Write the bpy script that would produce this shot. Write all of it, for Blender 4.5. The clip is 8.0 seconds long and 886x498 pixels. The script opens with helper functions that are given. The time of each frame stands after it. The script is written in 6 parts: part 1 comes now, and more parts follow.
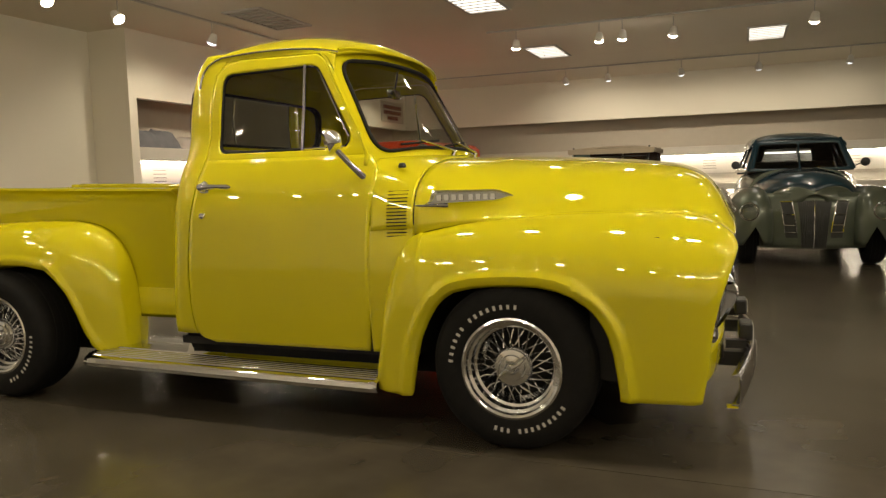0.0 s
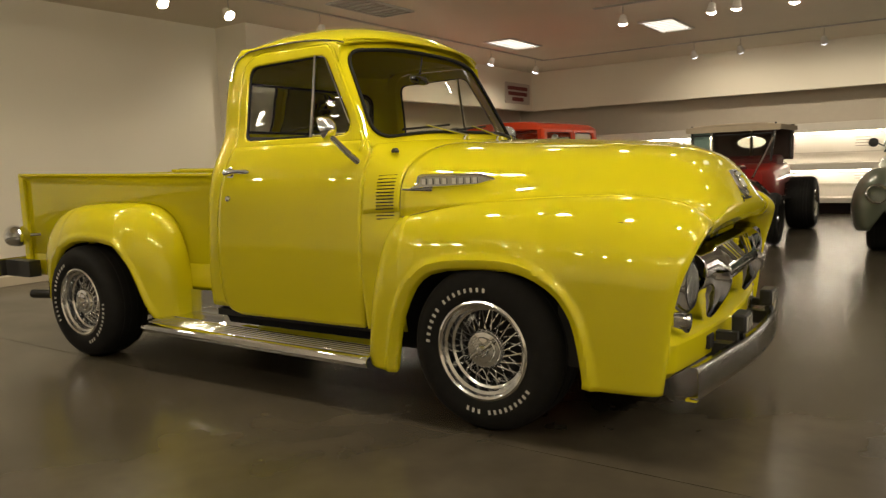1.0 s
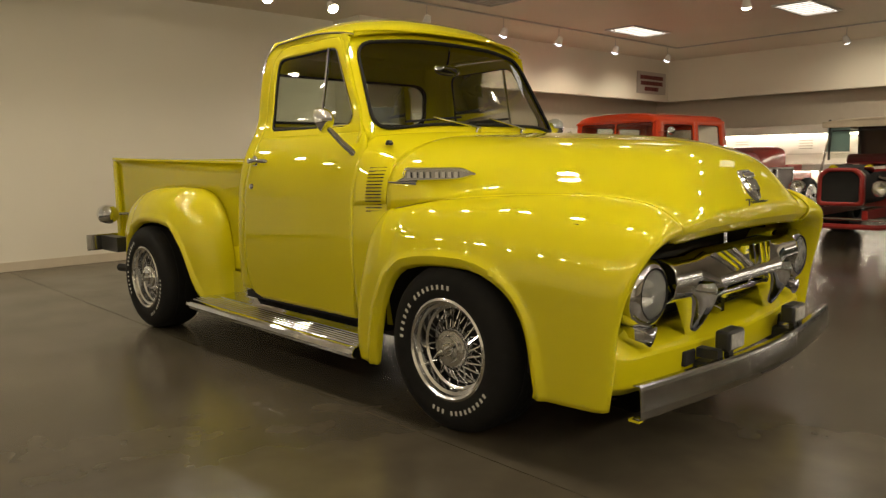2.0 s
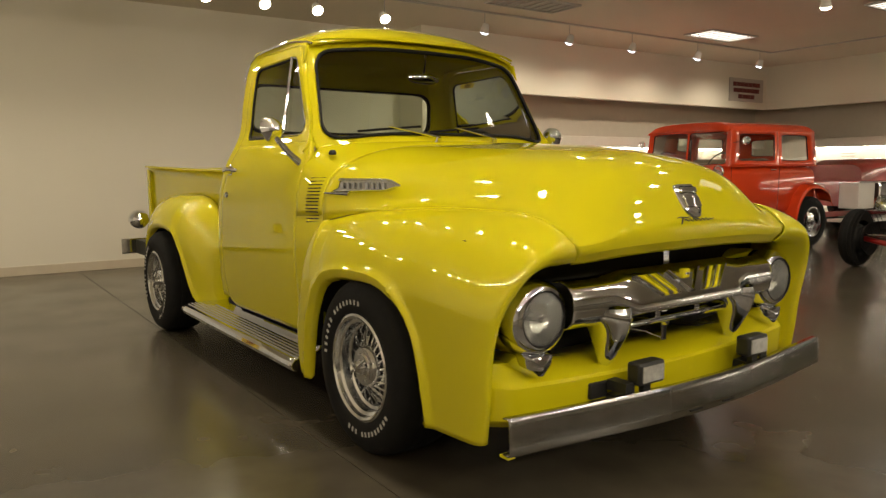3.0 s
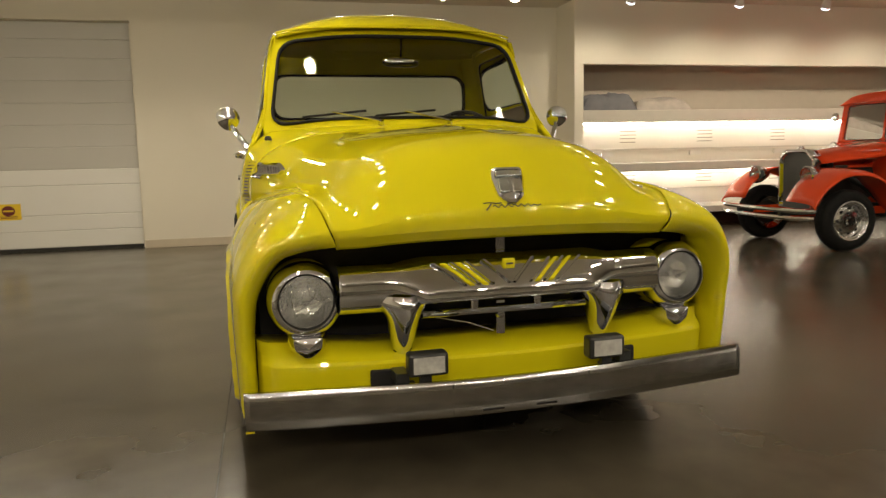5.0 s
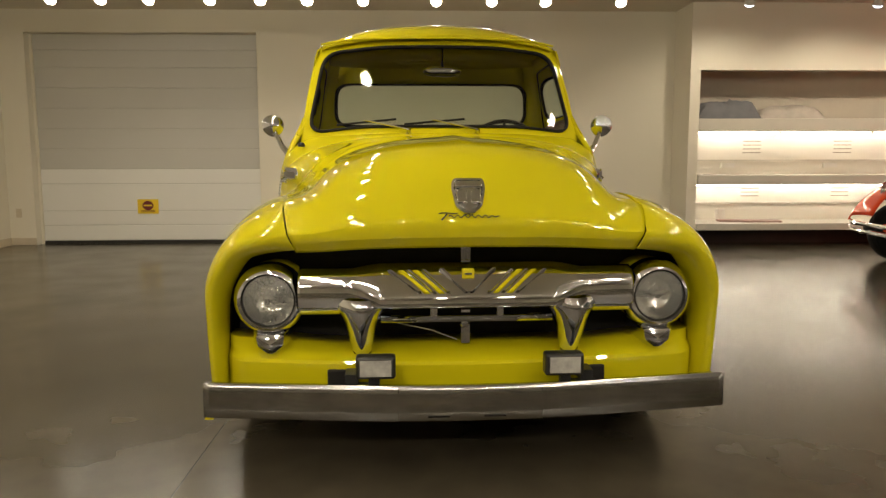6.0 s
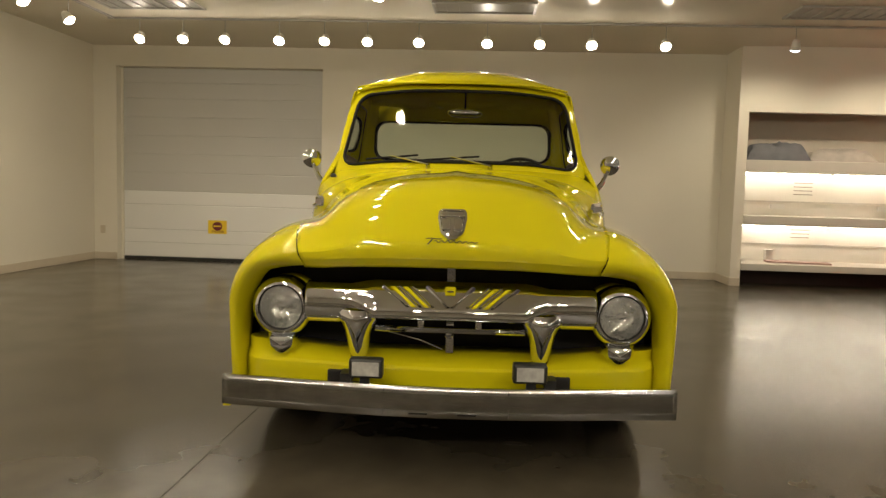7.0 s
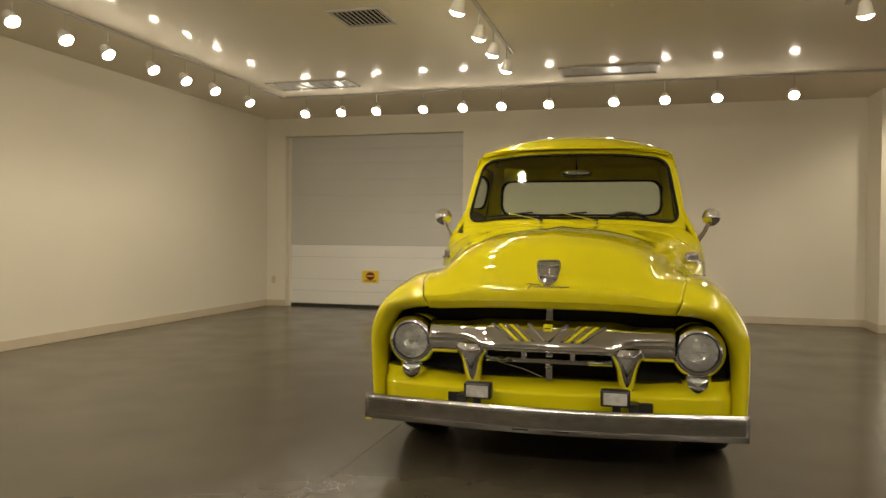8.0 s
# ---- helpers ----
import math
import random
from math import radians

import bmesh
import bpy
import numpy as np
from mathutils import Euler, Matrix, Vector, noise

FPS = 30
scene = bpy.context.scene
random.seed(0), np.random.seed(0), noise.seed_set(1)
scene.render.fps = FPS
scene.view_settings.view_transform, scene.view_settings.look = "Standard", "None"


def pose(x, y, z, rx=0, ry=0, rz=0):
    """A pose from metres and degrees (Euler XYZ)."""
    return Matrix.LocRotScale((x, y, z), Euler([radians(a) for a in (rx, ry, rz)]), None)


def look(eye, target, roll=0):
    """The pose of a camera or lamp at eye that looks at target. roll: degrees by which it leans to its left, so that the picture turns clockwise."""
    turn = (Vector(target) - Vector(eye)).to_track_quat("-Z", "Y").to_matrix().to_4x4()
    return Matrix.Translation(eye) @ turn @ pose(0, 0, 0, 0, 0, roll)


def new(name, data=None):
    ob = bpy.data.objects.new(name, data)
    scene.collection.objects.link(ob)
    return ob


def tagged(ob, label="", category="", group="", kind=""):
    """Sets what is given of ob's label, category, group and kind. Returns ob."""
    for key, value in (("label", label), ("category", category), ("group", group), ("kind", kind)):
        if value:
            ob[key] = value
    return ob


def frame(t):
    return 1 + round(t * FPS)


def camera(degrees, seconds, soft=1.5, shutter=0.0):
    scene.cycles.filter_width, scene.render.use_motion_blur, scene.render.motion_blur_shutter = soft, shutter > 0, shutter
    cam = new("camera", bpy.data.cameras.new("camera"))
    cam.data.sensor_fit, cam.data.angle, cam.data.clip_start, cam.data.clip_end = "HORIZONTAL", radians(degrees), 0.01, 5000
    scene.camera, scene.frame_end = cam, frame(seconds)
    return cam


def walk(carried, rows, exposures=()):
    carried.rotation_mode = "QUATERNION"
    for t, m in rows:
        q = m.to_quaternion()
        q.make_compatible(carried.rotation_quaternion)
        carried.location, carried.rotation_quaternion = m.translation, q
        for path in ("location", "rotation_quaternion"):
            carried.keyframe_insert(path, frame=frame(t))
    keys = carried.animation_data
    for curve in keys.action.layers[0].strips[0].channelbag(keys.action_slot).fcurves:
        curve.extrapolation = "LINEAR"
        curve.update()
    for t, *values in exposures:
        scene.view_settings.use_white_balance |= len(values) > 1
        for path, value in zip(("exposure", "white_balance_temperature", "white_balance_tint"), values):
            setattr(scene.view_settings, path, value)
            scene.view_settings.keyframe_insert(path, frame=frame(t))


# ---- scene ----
cam = camera(62.14, 8.0, soft=1.35, shutter=0.2)
# seconds, eye, target, lean
PATH = [
    (0, (0.8641, -3.6290, 1.0958), (0.1146, -1.7843, 0.9081), -1.56),
    (0.5, (1.2278, -3.4978, 1.0899), (0.3292, -1.7225, 0.8881), -1.69),
    (1, (1.5503, -3.3450, 1.0877), (0.4231, -1.7084, 0.8619), -2.04),
    (1.5, (1.8318, -3.0862, 1.0923), (0.5311, -1.5871, 0.8458), -1.64),
    (1.7, (1.9412, -2.9895, 1.0850), (0.5828, -1.5429, 0.8361), -1.32),
    (2.8, (2.3681, -2.2784, 1.0889), (0.7424, -1.1331, 0.8751), -0.38),
    (3, (2.4525, -2.1467, 1.0822), (0.8074, -1.0294, 0.8684), -0.45),
    (3.5, (2.6547, -1.8018, 1.0706), (0.9354, -0.8042, 0.8502), -0.72),
    (4, (2.8218, -1.4411, 1.0628), (1.0341, -0.5763, 0.8256), -0.91),
    (4.2, (2.8994, -1.2917, 1.0746), (1.0862, -0.4838, 0.8303), -0.65),
    (5.3, (3.1024, -0.5658, 1.0749), (1.1456, -0.2363, 0.8250), -1.04),
    (5.5, (3.1175, -0.4346, 1.0772), (1.1475, -0.1895, 0.8343), -0.59),
    (6, (3.2010, -0.1475, 1.0835), (1.2165, -0.0806, 0.8442), -0.13),
    (6.5, (3.3369, 0.0362, 1.0848), (1.3480, 0.0346, 0.8741), 1.17),
    (6.7, (3.4252, 0.0865, 1.0878), (1.4346, 0.0345, 0.9118), 1.42),
    (7, (3.5829, 0.1604, 1.0939), (1.5932, 0.0337, 0.9361), 1.61),
    (7.5, (3.8611, 0.3141, 1.1016), (1.8933, -0.0205, 0.9769), 0.88),
    (8, (4.1735, 0.4444, 1.1259), (2.2456, -0.0869, 1.0929), 0.52),
]
EXPOSURE = -0.90
walk(cam, [(t, look(eye, target, roll)) for t, eye, target, roll in PATH])
scene.view_settings.exposure = EXPOSURE

# ---- world: a closed hall, hardly any light from outside ----
world = bpy.data.worlds.new("hall_dark")
world.use_nodes = True
world.node_tree.nodes["Background"].inputs[0].default_value = (0.5, 0.42, 0.32, 1)
world.node_tree.nodes["Background"].inputs[1].default_value = 0.03
scene.world = world

# ---- materials ----
def material(name, base, rough=0.5, metal=0.0, coat=0.0, var=0.0, scale=8.0, fine=0.0, fine_scale=120.0, bump=0.0,
             bump_scale=60.0, rough_var=0.0, coat_rough=0.03, tint=None, spec=0.5):
    """Principled surface with a broad colour drift, a fine grain and a bump, in object space."""
    m = bpy.data.materials.new(name)
    m.use_nodes = True
    t = m.node_tree
    b = t.nodes["Principled BSDF"]
    b.inputs["Base Color"].default_value = (*base, 1)
    b.inputs["Roughness"].default_value = rough
    b.inputs["Metallic"].default_value = metal
    b.inputs["Coat Weight"].default_value = coat
    b.inputs["Coat Roughness"].default_value = coat_rough
    b.inputs["Specular IOR Level"].default_value = spec
    where = t.nodes.new("ShaderNodeTexCoord")
    if var or fine:
        last = None
        for amount, size, detail in ((var, scale, 4.0), (fine, fine_scale, 2.0)):
            if not amount:
                continue
            n = t.nodes.new("ShaderNodeTexNoise")
            n.inputs["Scale"].default_value, n.inputs["Detail"].default_value = size, detail
            t.links.new(where.outputs["Object"], n.inputs["Vector"])
            r = t.nodes.new("ShaderNodeMapRange")
            r.inputs["From Min"].default_value, r.inputs["From Max"].default_value = 0.15, 0.85
            r.inputs["To Min"].default_value, r.inputs["To Max"].default_value = 1 - amount, 1 + amount
            t.links.new(n.outputs["Fac"], r.inputs["Value"])
            if last is None:
                last = r.outputs["Result"]
            else:
                mul = t.nodes.new("ShaderNodeMath")
                mul.operation = "MULTIPLY"
                t.links.new(last, mul.inputs[0])
                t.links.new(r.outputs["Result"], mul.inputs[1])
                last = mul.outputs[0]
        scale_node = t.nodes.new("ShaderNodeVectorMath")
        scale_node.operation = "SCALE"
        scale_node.inputs[0].default_value = base
        t.links.new(last, scale_node.inputs["Scale"])
        t.links.new(scale_node.outputs[0], b.inputs["Base Color"])
    if rough_var:
        n = t.nodes.new("ShaderNodeTexNoise")
        n.inputs["Scale"].default_value, n.inputs["Detail"].default_value = scale * 1.7, 5.0
        t.links.new(where.outputs["Object"], n.inputs["Vector"])
        r = t.nodes.new("ShaderNodeMapRange")
        r.inputs["From Min"].default_value, r.inputs["From Max"].default_value = 0.15, 0.85
        r.inputs["To Min"].default_value, r.inputs["To Max"].default_value = max(rough - rough_var, 0.02), rough + rough_var
        t.links.new(n.outputs["Fac"], r.inputs["Value"])
        t.links.new(r.outputs["Result"], b.inputs["Roughness"])
    if bump:
        n = t.nodes.new("ShaderNodeTexNoise")
        n.inputs["Scale"].default_value, n.inputs["Detail"].default_value = bump_scale, 3.0
        t.links.new(where.outputs["Object"], n.inputs["Vector"])
        p = t.nodes.new("ShaderNodeBump")
        p.inputs["Strength"].default_value, p.inputs["Distance"].default_value = bump, 0.004
        t.links.new(n.outputs["Fac"], p.inputs["Height"])
        t.links.new(p.outputs["Normal"], b.inputs["Normal"])
    return m


def glowing(name, colour, strength):
    m = bpy.data.materials.new(name)
    m.use_nodes = True
    b = m.node_tree.nodes["Principled BSDF"]
    b.inputs["Base Color"].default_value = (0.8, 0.8, 0.8, 1)
    b.inputs["Emission Color"].default_value = (*colour, 1)
    b.inputs["Emission Strength"].default_value = strength
    return m


def glass(name, colour, rough=0.0):
    """Thin pane: mostly clear, tinted, with a mirror gloss that grows at grazing angles."""
    m = bpy.data.materials.new(name)
    m.use_nodes = True
    t = m.node_tree
    t.nodes.remove(t.nodes["Principled BSDF"])
    clear, gloss, mix, fres = (t.nodes.new("ShaderNodeBsdfTransparent"), t.nodes.new("ShaderNodeBsdfGlossy"),
                               t.nodes.new("ShaderNodeMixShader"), t.nodes.new("ShaderNodeFresnel"))
    clear.inputs[0].default_value = (*colour, 1)
    gloss.inputs["Roughness"].default_value = rough
    fres.inputs["IOR"].default_value = 1.5
    t.links.new(fres.outputs[0], mix.inputs[0])
    t.links.new(clear.outputs[0], mix.inputs[1])
    t.links.new(gloss.outputs[0], mix.inputs[2])
    t.links.new(mix.outputs[0], t.nodes["Material Output"].inputs[0])
    return m


YELLOW = material("yellow_paint", (0.68, 0.60, 0.008), 0.6, coat=1.0, var=0.03, scale=2.0, coat_rough=0.02, spec=0.0)
YELLOW.node_tree.nodes["Principled BSDF"].inputs["Coat IOR"].default_value = 1.7
CHROME = material("chrome", (0.74, 0.755, 0.79), 0.035, metal=1.0, rough_var=0.02, scale=14, bump=0.05, bump_scale=22)
WORN_CHROME = material("worn_chrome", (0.45, 0.45, 0.455), 0.17, metal=1.0, var=0.12, scale=9, rough_var=0.09, bump=0.10, bump_scale=16)
RIM_METAL = material("bright_rim", (0.74, 0.75, 0.77), 0.12, metal=1.0, rough_var=0.05, scale=20)
RUBBER = material("tyre_rubber", (0.011, 0.0105, 0.010), 0.75, var=0.25, scale=25, bump=0.2, bump_scale=300, spec=0.22)
WHITE_RUBBER = material("white_rubber", (0.62, 0.60, 0.55), 0.7, var=0.08, scale=40)
GASKET = material("black_gasket", (0.012, 0.011, 0.010), 0.6, fine=0.2, spec=0.2)
BLACK = material("black_plastic", (0.02, 0.02, 0.02), 0.35, fine=0.15)
# near-black for dark parts; also painted shade inside closed-in spaces
VOID = material("dark_parts_and_shade", (0.012, 0.011, 0.010), 0.85, var=0.3, scale=6)
HEADLAMP = material("headlamp_reflector", (0.96, 0.96, 0.95), 0.16, metal=1.0, bump=1.0, bump_scale=46)
LENS = glass("lamp_glass", (0.94, 0.94, 0.92))


def fluted(name, colour):
    """Pressed lamp glass: clear with a milky share and upright flutes."""
    m = glass(name, colour, 0.08)
    t = m.node_tree
    where, wave, bump = (t.nodes.new(k) for k in ("ShaderNodeTexCoord", "ShaderNodeTexWave", "ShaderNodeBump"))
    wave.bands_direction = "Y"
    wave.inputs["Scale"].default_value, wave.inputs["Distortion"].default_value = 28.0, 0.6
    bump.inputs["Strength"].default_value, bump.inputs["Distance"].default_value = 0.8, 0.004
    t.links.new(where.outputs["Object"], wave.inputs["Vector"])
    t.links.new(wave.outputs["Fac"], bump.inputs["Height"])
    milk, mix = t.nodes.new("ShaderNodeBsdfDiffuse"), t.nodes.new("ShaderNodeMixShader")
    milk.inputs[0].default_value = (0.82, 0.83, 0.82, 1)
    mix.inputs[0].default_value = 0.16
    out = t.nodes["Material Output"]
    t.links.new(out.inputs[0].links[0].from_socket, mix.inputs[1])
    t.links.new(milk.outputs[0], mix.inputs[2])
    t.links.new(mix.outputs[0], out.inputs[0])
    for n in t.nodes:
        if n.type in ("BSDF_GLOSSY", "BSDF_DIFFUSE"):
            t.links.new(bump.outputs["Normal"], n.inputs["Normal"])
    return m


FLUTED = fluted("fluted_lamp_glass", (0.92, 0.93, 0.92))
DARK_PANE = glass("smoked_glass", (0.13, 0.14, 0.155))
PANE = glass("tinted_glass", (0.68, 0.75, 0.67))
CLEAR = glass("clear_glass", (0.86, 0.88, 0.84))
TAN = material("tan_vinyl", (0.33, 0.25, 0.16), 0.55, var=0.1, bump=0.2, bump_scale=180)
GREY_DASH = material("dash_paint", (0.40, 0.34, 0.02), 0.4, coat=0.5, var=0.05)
BED_WOOD = material("bed_boards", (0.20, 0.11, 0.05), 0.5, var=0.2, scale=5, fine=0.15)
# driving lamp glass: pale blotchy colour stands in for bright reflections
GLEAM_GLASS = material("lamp_glass_painted_gleam", (0.80, 0.80, 0.78), 0.22, metal=0.5, coat=1.0, var=0.40, scale=28, bump=0.3, bump_scale=60)
AMBER = material("amber_lens", (0.75, 0.34, 0.05), 0.2, coat=0.6)
RED_LENS = material("red_lens", (0.45, 0.02, 0.015), 0.2, coat=0.6)

WALL = material("wall_paint", (0.78, 0.73, 0.62), 0.62, var=0.035, scale=0.8, fine=0.015, bump=0.04, bump_scale=220)
CEILING = material("ceiling_paint", (0.74, 0.68, 0.57), 0.7, var=0.04, scale=0.9, coat=0.13, coat_rough=0.09, spec=0.1)
FLOOR = material("polished_concrete", (0.078, 0.066, 0.047), 0.22, var=0.36, scale=1.3, fine=0.16, fine_scale=5.5, rough_var=0.07, spec=0.42)
JOINT = material("joint_filler", (0.05, 0.045, 0.04), 0.7, fine=0.2)
BASE = material("vinyl_base", (0.60, 0.52, 0.40), 0.45, var=0.06)
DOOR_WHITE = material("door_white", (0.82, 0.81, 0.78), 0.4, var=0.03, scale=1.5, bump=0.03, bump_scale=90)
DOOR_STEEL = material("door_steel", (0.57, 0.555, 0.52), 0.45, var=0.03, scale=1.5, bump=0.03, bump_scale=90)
SIGN_YELLOW = material("sign_yellow", (0.85, 0.60, 0.03), 0.5, fine=0.05)
SIGN_RED = material("sign_maroon", (0.16, 0.02, 0.02), 0.5)
SIGN_PALE = material("sign_board", (0.50, 0.45, 0.40), 0.6, var=0.04)
NICHE = material("niche_laminate", (0.78, 0.74, 0.66), 0.4, var=0.03, scale=2)
SHELF = material("shelf_edge", (0.60, 0.56, 0.49), 0.4, var=0.04)
PANEL = material("recess_panel", (0.50, 0.44, 0.36), 0.5, var=0.04)
SLOT = material("slot_dark", (0.30, 0.26, 0.21), 0.6)
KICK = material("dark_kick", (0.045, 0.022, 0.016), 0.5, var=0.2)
METAL_GREY = material("painted_metal", (0.42, 0.40, 0.37), 0.4, fine=0.05)
WHITE_PAINT = material("white_enamel", (0.78, 0.75, 0.70), 0.4, fine=0.04)
BULB = glowing("lamp_face", (1.0, 0.885, 0.69), 180.0)
BULB_DIM = glowing("lamp_face_side", (0.86, 0.88, 1.0), 10.0)
TUBE = glowing("fluorescent_tube", (1.0, 0.90, 0.74), 44.0)
DIFFUSER = glowing("lit_diffuser", (1.0, 0.93, 0.82), 4.0)
CLOTH = material("grey_cloth", (0.16, 0.16, 0.17), 0.9, var=0.2, bump=0.4, bump_scale=60)
PALE_CLOTH = material("pale_cloth", (0.45, 0.40, 0.35), 0.9, var=0.2, bump=0.4, bump_scale=60)
ORANGE = material("orange_paint", (0.72, 0.060, 0.010), 0.55, spec=0.1, coat=1.0, var=0.04, scale=2)
RED = material("red_paint", (0.28, 0.012, 0.010), 0.3, coat=1.0, var=0.05, scale=2)
SAGE = material("sage_metallic", (0.095, 0.112, 0.080), 0.35, metal=0.35, coat=1.0, var=0.05, scale=2)
TEAL = material("dark_teal", (0.004, 0.030, 0.046), 0.3, coat=1.0, var=0.05, scale=2)
CANVAS = material("tan_canvas", (0.36, 0.30, 0.22), 0.9, var=0.12, scale=5, bump=0.4, bump_scale=200)
GRILLE_GREY = material("radiator_core", (0.12, 0.12, 0.115), 0.5, metal=0.6, fine=0.3, fine_scale=250)
GRILLE_DARK = material("dark_grille", (0.045, 0.046, 0.042), 0.45, metal=0.4, fine=0.3, fine_scale=250)
DARK_RED = material("dark_red_seat", (0.12, 0.012, 0.012), 0.6, var=0.1)


# ---- mesh helpers ----
def smooth(xs, ys):
    """A smooth curve through the points, as a function."""
    xs, ys = np.array(xs, float), np.array(ys, float)
    d = np.gradient(ys, xs)
    secant = np.diff(ys) / np.diff(xs)
    for i in range(len(xs)):
        a, b = secant[max(i - 1, 0)], secant[min(i, len(secant) - 1)]
        d[i] = 0 if a * b < 0 else np.clip(d[i], min(0, 3 * a, 3 * b), max(0, 3 * a, 3 * b))

    def value(x):
        x = min(max(x, xs[0]), xs[-1])
        i = int(min(max(np.searchsorted(xs, x) - 1, 0), len(xs) - 2))
        h = xs[i + 1] - xs[i]
        t = (x - xs[i]) / h
        return float((2 * t**3 - 3 * t**2 + 1) * ys[i] + (t**3 - 2 * t**2 + t) * h * d[i]
                     + (3 * t**2 - 2 * t**3) * ys[i + 1] + (t**3 - t**2) * h * d[i + 1])
    return value


def lin(xs, ys):
    return lambda x: float(np.interp(x, xs, ys))


def finish(name, bm, mat, parent=None, label="", flat=False, angle=35, flip=False):
    """Links a bmesh as one object; normals are made to agree."""
    bmesh.ops.recalc_face_normals(bm, faces=bm.faces)
    if flip:
        bmesh.ops.reverse_faces(bm, faces=bm.faces)
    me = bpy.data.meshes.new(name)
    bm.to_mesh(me)
    bm.free()
    me.materials.append(mat)
    if not flat:
        for p in me.polygons:
            p.use_smooth = True
        me.set_sharp_from_angle(angle=radians(angle))
    ob = new(name, me)
    if parent is not None:
        ob.parent = parent
    if label:
        ob["label"] = label
    return ob


def part(name, bm, mat, parent, label="", **kw):
    return finish(name, bm, mat, parent, label, **kw)


def thing(name, label, category, m=None, group="", kind=""):
    ob = new(name)
    ob.empty_display_size = 0.2
    if m is not None:
        ob.matrix_basis = m
    return tagged(ob, label, category, group, kind)


def thicken(ob, metres, offset=-1.0):
    s = ob.modifiers.new("thickness", "SOLIDIFY")
    s.thickness, s.offset = metres, offset
    return ob


def rounded(ob, width, segments=2):
    b = ob.modifiers.new("edges", "BEVEL")
    b.width, b.segments, b.limit_method, b.angle_limit = width, segments, "ANGLE", radians(40)
    return ob


def add_box(bm, x0, x1, y0, y1, z0, z1, m=None):
    vs = [bm.verts.new((x, y, z)) for x in (x0, x1) for y in (y0, y1) for z in (z0, z1)]
    for f in ((0, 1, 3, 2), (4, 6, 7, 5), (0, 4, 5, 1), (2, 3, 7, 6), (0, 2, 6, 4), (1, 5, 7, 3)):
        bm.faces.new([vs[i] for i in f])
    if m is not None:
        bmesh.ops.transform(bm, matrix=m, verts=vs)
    return vs


def box_mesh(x0, x1, y0, y1, z0, z1, m=None):
    bm = bmesh.new()
    add_box(bm, x0, x1, y0, y1, z0, z1, m)
    return bm


def add_grid(bm, rows, close_u=False, close_v=False):
    """A skin over rows of points."""
    vs = [[bm.verts.new(p) for p in row] for row in rows]
    nu, nv = len(rows), len(rows[0])
    for i in range(nu if close_u else nu - 1):
        for j in range(nv if close_v else nv - 1):
            a, b, c, d = vs[i][j], vs[(i + 1) % nu][j], vs[(i + 1) % nu][(j + 1) % nv], vs[i][(j + 1) % nv]
            try:
                bm.faces.new((a, b, c, d))
            except ValueError:
                pass
    return vs


def grid_mesh(rows, close_u=False, close_v=False):
    bm = bmesh.new()
    add_grid(bm, rows, close_u, close_v)
    bmesh.ops.remove_doubles(bm, verts=bm.verts, dist=1e-5)
    return bm


def mirrored(bm):
    """A copy on the other side of the vehicle."""
    c = bm.copy()
    for v in c.verts:
        v.co.y = -v.co.y
    return c


def add_lathe(bm, profile, m, segs=40, closed=False):
    """Turns (radius, height) pairs round z, then moves them by m."""
    rows = []
    for r, h in profile:
        rows.append([m @ Vector((r * math.cos(2 * math.pi * k / segs), r * math.sin(2 * math.pi * k / segs), h)) for k in range(segs)])
    add_grid(bm, rows, close_u=closed, close_v=True)


def lathe_mesh(profile, m=None, segs=40, closed=False):
    bm = bmesh.new()
    add_lathe(bm, profile, m or Matrix(), segs, closed)
    bmesh.ops.remove_doubles(bm, verts=bm.verts, dist=1e-5)
    return bm


def add_tube(bm, points, radius, segs=8, caps=True):
    """A round bar along points; radius may be a list."""
    pts = [Vector(p) for p in points]
    rows = []
    for i, p in enumerate(pts):
        d = (pts[min(i + 1, len(pts) - 1)] - pts[max(i - 1, 0)]).normalized()
        side = d.cross(Vector((0, 0, 1)))
        if side.length < 0.1:
            side = d.cross(Vector((0, 1, 0)))
        side.normalize()
        up = side.cross(d)
        r = radius[i] if isinstance(radius, (list, tuple)) else radius
        rows.append([p + r * (math.cos(2 * math.pi * k / segs) * side + math.sin(2 * math.pi * k / segs) * up) for k in range(segs)])
    vs = add_grid(bm, rows, close_v=True)
    if caps:
        bm.faces.new(vs[0])
        bm.faces.new(vs[-1][::-1])


def tube_mesh(points, radius, segs=8):
    bm = bmesh.new()
    add_tube(bm, points, radius, segs)
    return bm


def add_prism(bm, outline, lo, hi, place):
    """An outline of (a, b) pairs, pushed from lo to hi; place(a, b, c) gives the point."""
    n = len(outline)
    low = [bm.verts.new(place(a, b, lo)) for a, b in outline]
    high = [bm.verts.new(place(a, b, hi)) for a, b in outline]
    bm.faces.new(low)
    bm.faces.new(high[::-1])
    for i in range(n):
        bm.faces.new((low[i], high[i], high[(i + 1) % n], low[(i + 1) % n]))


def prism_mesh(outline, lo, hi, place):
    bm = bmesh.new()
    add_prism(bm, outline, lo, hi, place)
    return bm


